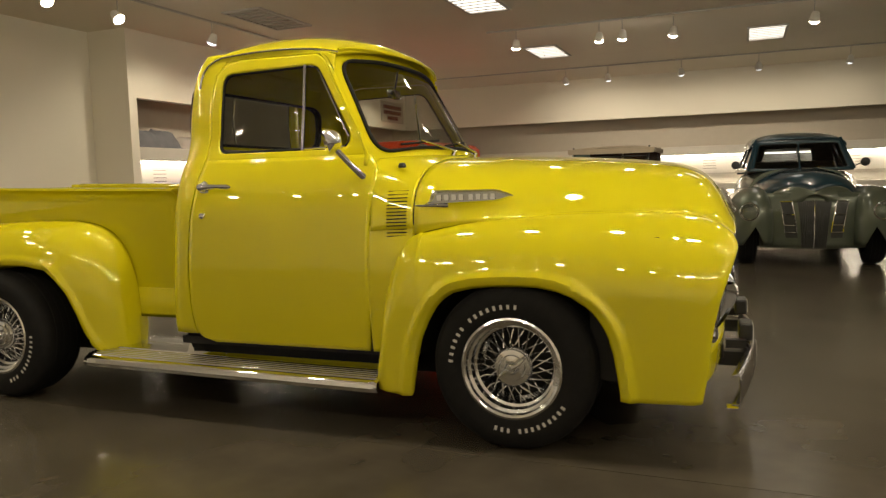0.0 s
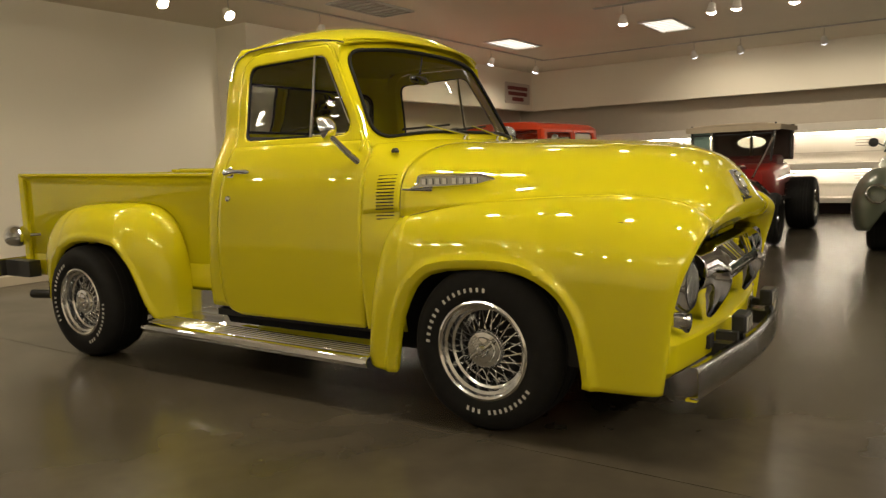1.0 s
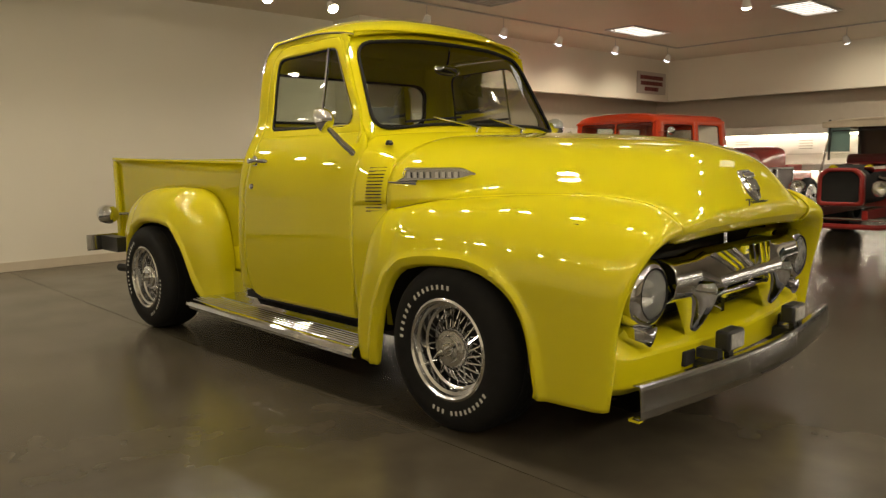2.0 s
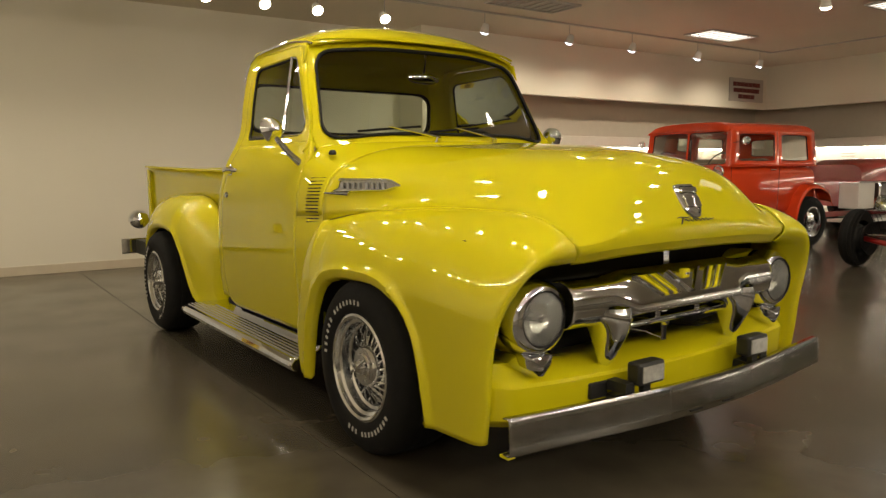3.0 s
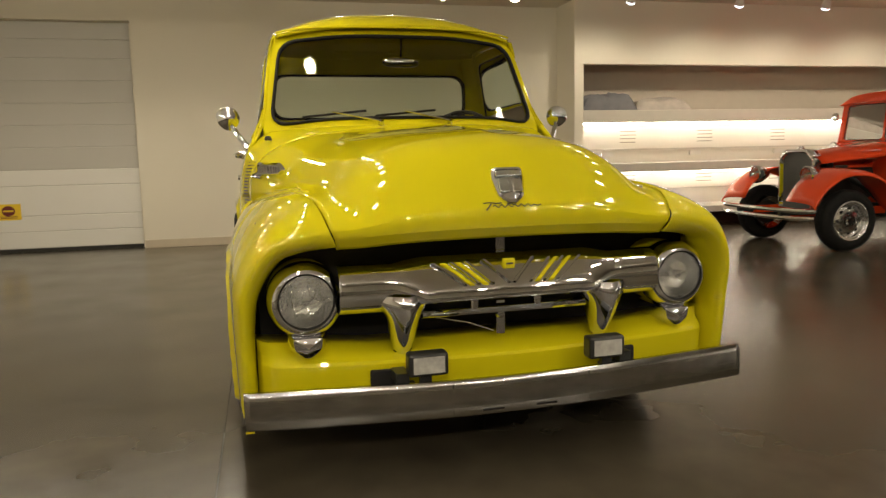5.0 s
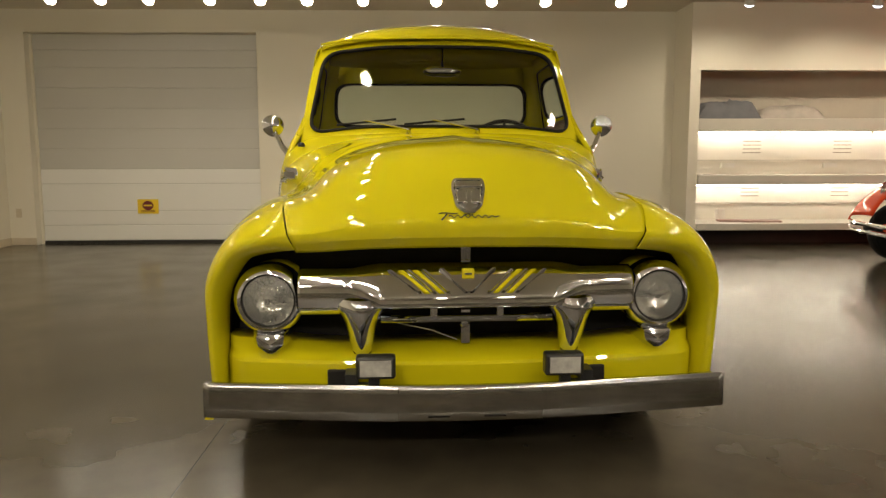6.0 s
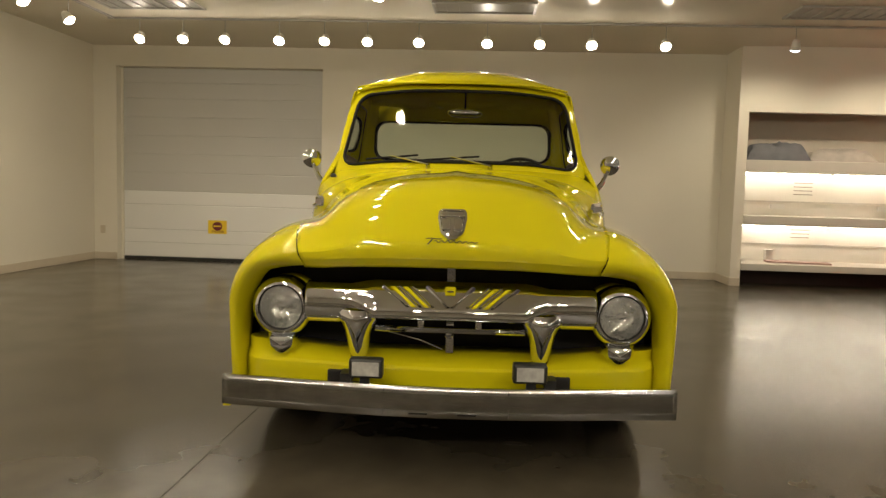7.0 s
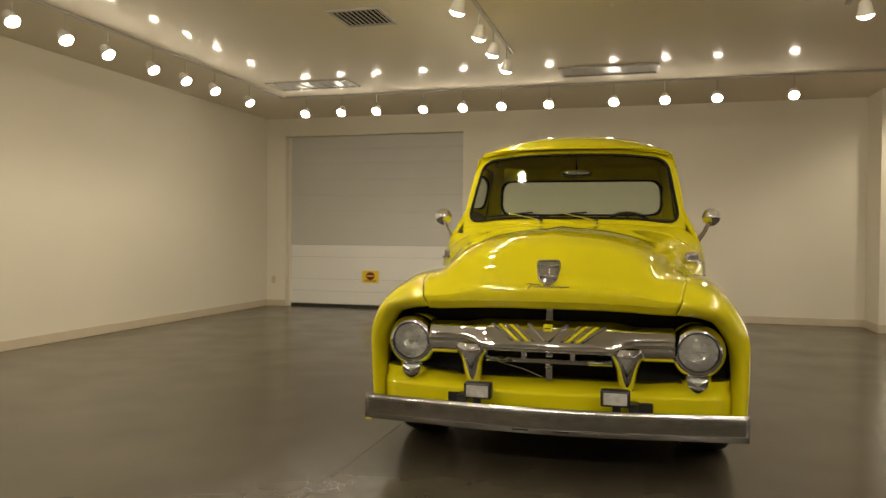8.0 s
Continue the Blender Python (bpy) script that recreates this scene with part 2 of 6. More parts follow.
def fillet(points, radius, steps=5):
    """A closed outline with rounded corners."""
    out = []
    n = len(points)
    for i in range(n):
        p, a, b = Vector(points[i]), Vector(points[i - 1]), Vector(points[(i + 1) % n])
        ra = min(radius, 0.45 * (a - p).length)
        rb = min(radius, 0.45 * (b - p).length)
        s, e = p + (a - p).normalized() * ra, p + (b - p).normalized() * rb
        for k in range(steps + 1):
            t = k / steps
            q = (1 - t) ** 2 * s + 2 * t * (1 - t) * p + t * t * e
            out.append((q.x, q.y))
    return out


def resample(outline, count):
    """A closed outline as evenly spaced points."""
    pts = [Vector(p) for p in outline] + [Vector(outline[0])]
    dist = [0.0]
    for a, b in zip(pts, pts[1:]):
        dist.append(dist[-1] + (b - a).length)
    xs, ys = [p.x for p in pts], [p.y for p in pts]
    return [(float(np.interp(dist[-1] * k / count, dist, xs)), float(np.interp(dist[-1] * k / count, dist, ys))) for k in range(count)]


def ring_rows(outer, inner, rings, place):
    """Rows of points between two outlines that start at matching corners."""
    return [[place(a[0] + (b[0] - a[0]) * r / rings, a[1] + (b[1] - a[1]) * r / rings) for a, b in zip(outer, inner)] for r in range(rings + 1)]


def polar(outline, centre, angles):
    """Where rays from the centre cross a closed outline."""
    out = []
    n = len(outline)
    for ang in angles:
        d = Vector((math.cos(ang), math.sin(ang)))
        best = None
        for i in range(n):
            a, b = Vector(outline[i]) - Vector(centre), Vector(outline[(i + 1) % n]) - Vector(centre)
            e = b - a
            det = d.x * (-e.y) + d.y * e.x
            if abs(det) < 1e-12:
                continue
            t = (a.x * (-e.y) + a.y * e.x) / det
            s = (d.x * a.y - d.y * a.x) / det
            if t > 0 and -1e-6 <= s <= 1 + 1e-6 and (best is None or t > best):
                best = t
        out.append((centre[0] + d.x * best, centre[1] + d.y * best))
    return out


def window_ring(outer, inner, place, rings=4, count=96):
    """A panel with a hole in it, over any surface that place(a, b) gives."""
    cx = sum(p[0] for p in inner) / len(inner)
    cy = sum(p[1] for p in inner) / len(inner)
    angles = sorted(set([2 * math.pi * k / count for k in range(count)]
                        + [math.atan2(p[1] - cy, p[0] - cx) % (2 * math.pi) for p in list(outer) + list(inner)]))
    keep = [angles[0]]
    for a in angles[1:]:
        if a - keep[-1] > 0.004:
            keep.append(a)
    rows = ring_rows(polar(outer, (cx, cy), keep), polar(inner, (cx, cy), keep), rings, place)
    return grid_mesh(rows, close_v=True)

# ---- the hall ----
BACK, DOOR_X, LEFT, NICHE_X, NICHE_Y, FAR, CEIL, EAST = -6.466, -6.62, -5.424, -5.88, 3.197, 11.0, 2.98, 9.0
DOOR_Y0, DOOR_Y1, DOOR_TOP = -5.095, -2.19, 2.70
N_BACK, F_BACK = NICHE_X - 0.62, FAR + 0.62

# floor: slabs of polished concrete between sawn joints
floor = tagged(finish("floor", box_mesh(-7.6, EAST, LEFT - 0.2, FAR + 1.2, -0.30, -0.004), JOINT, flat=True),
               "dark polished concrete floor with sawn joints", "floor", kind="structure")
JX, JY = (-7.6, EAST), (LEFT - 0.2, -0.955, 3.6, 8.15, FAR + 1.2)
for i in range(len(JX) - 1):
    for j in range(4):
        slab = bmesh.new()
        add_box(slab, JX[i] + 0.003, JX[i + 1] - 0.003, JY[j] + 0.0025, JY[j + 1] - 0.0025, -0.1, 0.0)
        part("slab", slab, FLOOR, floor, flat=True)

# walls
def wall(name, bm, label):
    return tagged(finish(name, bm, WALL, flat=True), label, "wall", kind="structure")


bm = bmesh.new()
add_box(bm, BACK - 0.25, BACK, LEFT - 0.2, DOOR_Y0, 0, CEIL)
add_box(bm, BACK - 0.25, BACK, DOOR_Y1, NICHE_Y + 0.1, 0, CEIL)
add_box(bm, BACK - 0.25, BACK, DOOR_Y0, DOOR_Y1, DOOR_TOP, CEIL)
wall("wall_west", bm, "cream painted wall with a wide roller door opening")
wall("wall_south", box_mesh(BACK, EAST, LEFT - 0.2, LEFT, 0, CEIL), "plain cream painted wall with a pale base")
wall("wall_east", box_mesh(EAST, EAST + 0.2, LEFT - 0.2, FAR + 1.2, 0, CEIL), "plain cream painted wall")
# shelf wall to the west: pier, soffit, back and return
bm = bmesh.new()
add_box(bm, NICHE_X - 0.585, NICHE_X, NICHE_Y, NICHE_Y + 0.125, 0, CEIL)
add_box(bm, NICHE_X - 0.12, NICHE_X, NICHE_Y + 0.125, FAR, 2.176, CEIL)
wall("wall_niche", bm, "cream wall above a long lit shelf recess")
bm = bmesh.new()
add_box(bm, NICHE_X, EAST, FAR, FAR + 0.12, 2.176, CEIL)
wall("wall_north", bm, "cream wall above a long lit shelf recess")
tagged(finish("recess_wall_1", box_mesh(N_BACK - 0.1, N_BACK, NICHE_Y + 0.125, F_BACK + 0.1, 0, CEIL), PANEL, flat=True),
       "taupe back panel of the shelf recess", "wall", kind="structure")
tagged(finish("recess_wall_2", box_mesh(N_BACK, EAST, F_BACK, F_BACK + 0.1, 0, CEIL), PANEL, flat=True),
       "taupe back panel of the shelf recess", "wall", kind="structure")

# ceiling and the recess lids
tagged(finish("ceiling", box_mesh(-7.6, EAST + 0.2, LEFT - 0.2, FAR + 1.2, CEIL, CEIL + 0.15), CEILING, flat=True),
       "low satin-painted taupe ceiling", "ceiling", kind="structure")

# baseboards
for k, (x0, x1, y0, y1) in enumerate(((BACK, EAST, LEFT, LEFT + 0.014), (BACK, BACK + 0.014, LEFT + 0.014, DOOR_Y0),
                                     (BACK, BACK + 0.014, DOOR_Y1, NICHE_Y - 0.014), (BACK, NICHE_X, NICHE_Y - 0.014, NICHE_Y),
                                     (NICHE_X, NICHE_X + 0.014, NICHE_Y, NICHE_Y + 0.125))):
    ob = finish("baseboard", box_mesh(x0, x1, y0, y1, 0, 0.10), BASE, flat=True)
    tagged(rounded(ob, 0.004), "pale vinyl baseboard along the wall", "baseboard", kind="structure")

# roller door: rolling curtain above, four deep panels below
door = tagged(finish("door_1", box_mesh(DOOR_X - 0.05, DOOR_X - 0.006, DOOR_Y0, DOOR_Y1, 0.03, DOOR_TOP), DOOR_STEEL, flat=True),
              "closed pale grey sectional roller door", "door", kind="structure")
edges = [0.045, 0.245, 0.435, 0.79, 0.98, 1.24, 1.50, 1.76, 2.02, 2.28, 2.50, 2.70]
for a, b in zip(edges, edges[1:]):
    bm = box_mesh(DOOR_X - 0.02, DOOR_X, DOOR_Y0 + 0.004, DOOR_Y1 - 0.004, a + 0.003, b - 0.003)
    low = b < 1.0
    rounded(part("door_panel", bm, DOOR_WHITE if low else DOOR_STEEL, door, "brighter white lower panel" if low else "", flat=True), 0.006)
part("bottom_seal", box_mesh(DOOR_X - 0.03, DOOR_X + 0.012, DOOR_Y0, DOOR_Y1, 0.0, 0.042), BLACK, door, "black rubber bottom seal")
for y in (DOOR_Y0, DOOR_Y1 - 0.03):
    part("guide_rail", box_mesh(DOOR_X - 0.02, DOOR_X + 0.03, y, y + 0.03, 0.0, DOOR_TOP), WALL, door, flat=True)

# yellow notice on the door
ob = thing("notice", "small yellow notice with a dark round mark on the roller door", "sign", pose(DOOR_X, -3.704, 0.49))
part("board", box_mesh(0.003, 0.009, -0.135, 0.135, -0.095, 0.095), SIGN_YELLOW, ob)
bm = bmesh.new()
add_lathe(bm, [(0.0, 0.0), (0.062, 0.0), (0.062, 0.003), (0.0, 0.003)], pose(0.0092, 0, 0.012, 0, 90, 0) @ Matrix.Diagonal((1, 1.15, 1, 1)), 24)
part("round_mark", bm, SIGN_RED, ob)
bm = bmesh.new()
add_box(bm, 0.0125, 0.014, -0.055, 0.055, 0.003, 0.023)
part("writing_bar", bm, SIGN_YELLOW, ob)
bm = bmesh.new()
for z in (-0.058, -0.074):
    add_box(bm, 0.009, 0.0105, -0.09, 0.09, z, z + 0.007)
part("writing_bar", bm, SIGN_RED, ob)

# wall outlets
for y, x in ((-5.30, BACK),):
    ob = thing("wall_outlet", "small pale wall outlet above the baseboard", "outlet", pose(x, y, 0.42))
    rounded(part("cover", box_mesh(0, 0.008, -0.035, 0.035, -0.057, 0.057), BASE, ob, flat=True), 0.003)

# hanging sign at the corner, high on the shelf wall
ob = thing("wall_sign", "pale square wall sign with three dark maroon lines of lettering", "sign", pose(NICHE_X, 10.35, 2.52))
part("board", box_mesh(0.003, 0.02, -0.52, 0.52, -0.22, 0.20), SIGN_PALE, ob, flat=True)
for z, w, n in ((0.09, 0.42, 7), (-0.02, 0.40, 7), (-0.13, 0.25, 4)):
    bm = bmesh.new()
    step = 2 * w / n
    for k in range(n):
        add_box(bm, 0.02, 0.032, -w + k * step, -w + (k + 0.82) * step, z - 0.037, z + 0.037)
    part("lettering_bar", bm, SIGN_RED, ob, flat=True)


# lit shelf recess: three shelves with tubes under the upper two, run along an axis
def shelving(name, along0, along1, m, label):
    """Local x runs along the wall, local y points into the hall; 0 is the wall face."""
    s = thing(name, label, "shelving", m)
    n = along1 - along0
    for z0, z1, lip in ((1.441, 1.589, 0.0), (0.773, 0.892, 0.05), (0.205, 0.290, 0.05)):
        sh = part("shelf", box_mesh(along0, along1, -0.60, lip, z0, z1), SHELF, s, flat=True)
        rounded(sh, 0.006)
    part("back_panel", box_mesh(along0, along1, -0.618, -0.603, 0.0, 1.441), NICHE, s, "white laminate back panel", flat=True)
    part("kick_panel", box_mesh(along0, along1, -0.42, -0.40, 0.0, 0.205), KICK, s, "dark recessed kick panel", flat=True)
    for z in (1.065, 0.50):
        part("rail", box_mesh(along0, along1, -0.603, -0.585, z, z + 0.02), SHELF, s, flat=True)
    k = along0 + 0.95
    while k < along1 - 0.3:
        for zs in ((1.32, 1.27, 1.22, 1.17), (0.70, 0.65, 0.60)):
            for z in zs:
                part("slot", box_mesh(k - 0.12, k + 0.12, -0.603, -0.597, z, z + 0.011), SLOT, s, flat=True)
        k += 1.22
    k = along0 + 0.04
    while k < along1 - 1.0:
        for z in (1.425, 0.757):
            tube = tube_mesh([(k + 0.02, -0.45, z), (k + 1.18, -0.45, z)], 0.013, 8)
            part("tube", tube, TUBE, s, "lit fluorescent tube under the shelf")
        k += 1.22
    return s


SH = NICHE_Y + 0.125
shelving("lit_shelving", 0.0, FAR - SH, pose(NICHE_X, SH, 0, 0, 0, 90) @ Matrix.Diagonal((1, -1, 1, 1)),
         "long white built-in shelving lit by fluorescent tubes")
shelving("lit_shelving", 0.35, EAST - NICHE_X, pose(NICHE_X, FAR, 0) @ Matrix.Diagonal((1, -1, 1, 1)),
         "long white built-in shelving lit by fluorescent tubes")


# things left on the west shelves
def crumpled(name, label, cat, mat, m, lx, ly, lz, seed):
    rnd = random.Random(seed)
    rows = []
    for i in range(15):
        row = []
        for j in range(11):
            u, v = i / 14 * 2 - 1, j / 10 * 2 - 1
            h = max(0.0, (1 - abs(u) ** 7) * (1 - abs(v) ** 5))
            k = noise.noise(Vector((u * 3.1 + seed, v * 2.6, seed * 0.7)))
            row.append((u * lx, v * ly, lz * h * (0.72 + 0.30 * k + 0.10 * math.sin(5 * u + 2 * v)) + 0.004 + 0.01 * rnd.random() * h))
        rows.append(row)
    bm = grid_mesh(rows)
    edge = [e for e in bm.edges if e.is_boundary]
    low = bmesh.ops.extrude_edge_only(bm, edges=edge)["geom"]
    for v in low:
        if isinstance(v, bmesh.types.BMVert):
            v.co.z = 0.0
    ob = finish(name, bm, mat)
    ob.matrix_basis = m
    return tagged(ob, label, cat)


crumpled("folded_cover", "dark grey folded car cover on the top shelf", "cover", CLOTH, pose(NICHE_X - 0.26, SH + 0.42, 1.592, 0, 0, 90), 0.40, 0.22, 0.27, 3)
crumpled("plastic_sheet", "pale crumpled plastic sheet on the top shelf", "sheet", PALE_CLOTH, pose(NICHE_X - 0.26, SH + 1.22, 1.592, 0, 0, 90), 0.42, 0.20, 0.20, 8)
ob = thing("paper_stack", "thin pinkish pad of papers on the bottom shelf", "papers", pose(NICHE_X - 0.22, SH + 0.78, 0.293, 0, 0, 80))
part("pad", box_mesh(-0.38, 0.38, -0.11, 0.11, 0.0, 0.022), material("pink_paper", (0.42, 0.28, 0.25), 0.7, fine=0.06), ob, flat=True)
ob = thing("small_carton", "small white carton on the bottom shelf", "carton", pose(NICHE_X - 0.45, SH + 0.50, 0.293))
part("carton_body", box_mesh(-0.04, 0.04, -0.05, 0.05, 0, 0.15), WHITE_PAINT, ob, flat=True)
for k, y in enumerate((0.62, 2.0, 3.4)):
    for z in (1.01,):
        ob = thing("outlet_box", "small white outlet box at the back of the shelves", "outlet", pose(N_BACK + 0.035, SH + y, z))
        part("cover", box_mesh(0, 0.03, -0.09, 0.09, -0.03, 0.03), WHITE_PAINT, ob, flat=True)

# ---- lamps: spots on ceiling tracks ----
BACK_ROW = [(-4.78, y) for y in (-3.93, -3.42, -2.93, -2.30, -1.78, -1.29, -0.71, 0.056, 0.64, 1.21, 2.014)]
NICHE_ROW = [(-4.78, y) for y in (3.40, 4.80, 6.0, 7.45, 9.05)]
SIDE_ROW = [(x, -4.24) for x in (-3.87, -3.12, -2.58, -2.05, -1.42, -0.92, -0.38, 0.20, 0.80, 1.45, 2.05, 2.70, 3.35, 4.0, 4.65, 5.3)]
MID_ROW = [(x, -0.87) for x in (-2.83, -2.19, -1.64, -0.93, -0.30, 0.35, 1.0, 1.65, 2.3, 2.95, 3.6, 4.3)]
RIGHT_ROW = [(x, 1.93) for x in (-1.69, -1.05, -0.40, 0.25, 0.90, 1.55, 2.20, 2.85, 3.5, 4.2)]
FRONT_ROW = [(5.75, y) for y in (-3.5, -2.9, -2.3, -1.6, -1.0, -0.3, 0.4, 1.1, 1.8, 2.5, 3.3, 4.1)]
CROSS_ROW = [(-1.79, 5.55), (-0.76, 5.62), (-0.48, 5.60), (0.10, 5.70), (1.6, 5.65)]
FAR_ROW = [(x, 9.36) for x in (-2.0, -1.27, -0.07, 1.11, 2.4)]
for x0, x1, y0, y1 in ((-4.795, -4.765, -4.3, 9.36), (-4.765, 5.9, -4.255, -4.225), (-3.1, 4.6, -0.885, -0.855), (-2.2, 4.6, 1.915, 1.945), (5.735, 5.765, -4.0, 4.8),
                       (-2.2, 2.6, 5.60, 5.63), (-4.765, 4.0, 9.345, 9.375)):
    tr = finish("light_track", box_mesh(x0, x1, y0, y1, CEIL - 0.022, CEIL - 0.002), METAL_GREY, flat=True)
    tagged(tr, "thin painted lighting track fixed to the ceiling", "track")

spot_mesh = {}


def spot(x, y, aim, watts, bulb, group, wash=None):
    """A small can on a stem, turned towards aim, with its lamp in the mouth; wash: where its light falls instead."""
    ob = thing("spotlight", "small round spotlight can on a ceiling track", "spotlight", pose(x, y, 2.75), group)
    turn = look((0, 0, 0), (aim[0] - x, aim[1] - y, aim[2] - 2.75)).to_3x3().to_4x4()
    bm = lathe_mesh([(0.0, 0.085), (0.026, 0.085), (0.040, 0.065), (0.050, 0.01), (0.0575, -0.0185), (0.0565, -0.0200)], turn, 20)
    part("can", bm, WHITE_PAINT, ob)
    bm = lathe_mesh([(0.0, -0.050), (0.024, -0.047), (0.044, -0.036), (0.0555, -0.0205)], turn, 20)
    part("lamp_face", bm, bulb, ob, "glowing lamp face")
    part("stem", tube_mesh([(0, 0, 0.03), (0, 0, CEIL - 2.772)], 0.005, 8), METAL_GREY, ob)
    data = bpy.data.lights.new("spot_beam", "SPOT")
    data.energy, data.color, data.spot_size, data.spot_blend, data.shadow_soft_size = watts, (1.0, 0.87, 0.655), radians(132), 0.7, 0.045
    beam = new("spot_beam", data)
    beam.parent = ob
    if wash is not None:
        turn = look((0, 0, 0), (wash[0] - x, wash[1] - y, wash[2] - 2.75)).to_3x3().to_4x4()
        data.spot_size, data.spot_blend = radians(112), 0.9
    beam.matrix_basis = turn @ pose(0, 0, -0.09)
    return ob


W = 10.0
for x, y in BACK_ROW:
    spot(x, y, (x + 2.3, y, 0.3), W * 2.2, BULB, "back row of spotlights", (x - 0.75, y, 0.0))
for x, y in SIDE_ROW:
    spot(x, y, (x + 0.2, y + 2.0, 0.3), W * 2.2, BULB, "side row of spotlights", (x, y - 0.6, 0.0))
for x, y in MID_ROW:
    spot(x, y, (x - 0.9, y - 0.9, 0.0), W * 2.3, BULB, "middle row of spotlights")
for x, y in RIGHT_ROW:
    spot(x, y, (x - 0.9, y + 0.4, 0.0), W * 2.1, BULB, "right row of spotlights")
for x, y in FRONT_ROW:
    spot(x, y, (x - 4.6, y, 0.0), W * 2.9, BULB, "front row of spotlights")
for x, y in NICHE_ROW:
    spot(x, y, (NICHE_X + 0.3, y + 0.1, 1.1), W * 8.0, BULB_DIM, "shelf row of spotlights")
for x, y in CROSS_ROW:
    spot(x, y, (x - 0.4, y + 0.9, 0.0), W * 2.8, BULB, "cross row of spotlights")
for x, y in FAR_ROW:
    spot(x, y, (x, FAR - 0.3, 1.1), W * 7.0, BULB_DIM, "far row of spotlights")


# ceiling troffers and vents
def troffer(x, y, lx, ly, lit):
    ob = thing("ceiling_light", "lit louvred fluorescent ceiling light" if lit else "unlit grey fluorescent ceiling light", "ceiling light",
               pose(x, y, CEIL), "ceiling lights")
    bm = bmesh.new()
    for a0, a1, b0, b1 in ((-lx, lx, -ly, -ly + 0.03), (-lx, lx, ly - 0.03, ly), (-lx, -lx + 0.03, -ly + 0.03, ly - 0.03), (lx - 0.03, lx, -ly + 0.03, ly - 0.03)):
        add_box(bm, a0, a1, b0, b1, -0.022, -0.001)
    part("trim_frame", bm, METAL_GREY, ob, flat=True)
    part("diffuser", box_mesh(-lx + 0.03, lx - 0.03, -ly + 0.03, ly - 0.03, -0.008, -0.002), DIFFUSER if lit else METAL_GREY, ob, flat=True)
    for k in range(1, 8):
        yy = -ly + 2 * ly * k / 8
        part("louvre", box_mesh(-lx + 0.03, lx - 0.03, yy - 0.004, yy + 0.004, -0.022, -0.009), METAL_GREY, ob, flat=True)


for x, y, lit in ((-1.86, 7.48, 1), (1.17, 7.55, 1), (-4.25, 7.27, 1), (-1.78, 3.95, 1), (1.2, 3.95, 1), (-4.15, 3.62, 0)):
    troffer(x, y, 0.25, 0.52, lit)
for x, y, lit in ((-4.12, 0.03, 0), (-4.10, -3.5, 0)):
    troffer(x, y, 0.22, 0.53, lit)
ob = thing("ceiling_vent", "dark square louvred air vent in the ceiling", "vent", pose(-1.65, -1.88, CEIL))
part("backing", box_mesh(-0.2, 0.2, -0.2, 0.2, -0.006, -0.001), VOID, ob, flat=True)
bm = bmesh.new()
for a0, a1, b0, b1 in ((-0.23, 0.23, -0.23, -0.2), (-0.23, 0.23, 0.2, 0.23), (-0.23, -0.2, -0.2, 0.2), (0.2, 0.23, -0.2, 0.2)):
    add_box(bm, a0, a1, b0, b1, -0.018, -0.001)
part("vent_frame", bm, METAL_GREY, ob, flat=True)
for k in range(9):
    part("vent_slat", box_mesh(-0.2, 0.2, -0.004, 0.004, -0.014, 0.010, pose(0, -0.17 + 0.0425 * k, -0.006, 35)), METAL_GREY, ob, flat=True)

# ---- the yellow pickup ----
# Its own axes: x ahead, y to its left, z up; 0 is the ground below the middle of the front axle.
truck = thing("pickup_truck", "bright yellow vintage step-side pickup with chrome trim and wire wheels", "pickup truck", pose(0, -0.008, 0, 0, 0, 1.75))

# half width of the cab by height, and the line of its back
SIDE = smooth([0.30, 0.45, 0.62, 0.86, 0.96, 1.06, 1.15, 1.21, 1.26, 1.45, 1.63, 1.72], [0.800, 0.826, 0.842, 0.842, 0.836, 0.816, 0.782, 0.748, 0.724, 0.690, 0.657, 0.628])
REAR = smooth([0.40, 0.64, 1.07, 1.31, 1.50, 1.60, 1.66, 1.72], [-1.745, -1.722, -1.695, -1.688, -1.682, -1.672, -1.657, -1.628])


def cab_y(x, z):
    """Side of the cab; drawn in a little towards the cowl."""
    return -(SIDE(z) - 0.035 * min(max((x + 0.75) / 0.4, 0), 1) ** 1.5)


def both(name, bm, mat, label="", **kw):
    """A right-hand part and its mirror image."""
    other = mirrored(bm)
    return part(name, bm, mat, truck, label, **kw), part(name, other, mat, truck, label, **kw)


# hood: from its centre line to the seam on the fender
HU = [0.0, 0.13, 0.27, 0.40, 0.53, 0.64, 0.73, 0.80, 0.86, 0.91, 0.955, 1.0]
HC = [(-0.43, 1.204), (-0.20, 1.198), (0.08, 1.184), (0.33, 1.167), (0.52, 1.148), (0.64, 1.124), (0.725, 1.080), (0.780, 1.010), (0.814, 0.942), (0.843, 0.884), (0.836, 0.836), (0.808, 0.797)]
HB = [(-0.43, -0.800, 0.872), (-0.20, -0.738, 0.916), (0.08, -0.700, 0.940), (0.33, -0.668, 0.950), (0.52, -0.638, 0.948), (0.64, -0.620, 0.938), (0.72, -0.608, 0.920), (0.77, -0.598, 0.896), (0.805, -0.590, 0.870), (0.826, -0.582, 0.846), (0.822, -0.572, 0.822), (0.802, -0.563, 0.797)]
HN = [2.95, 2.65, 2.45, 2.35, 2.3, 2.25, 2.25, 2.2, 2.2, 2.2, 2.2, 2.2]
hood_c = [smooth(HU, [p[k] for p in HC]) for k in range(2)]
hood_b = [smooth(HU, [p[k] for p in HB]) for k in range(3)]
hood_n = smooth(HU, HN)
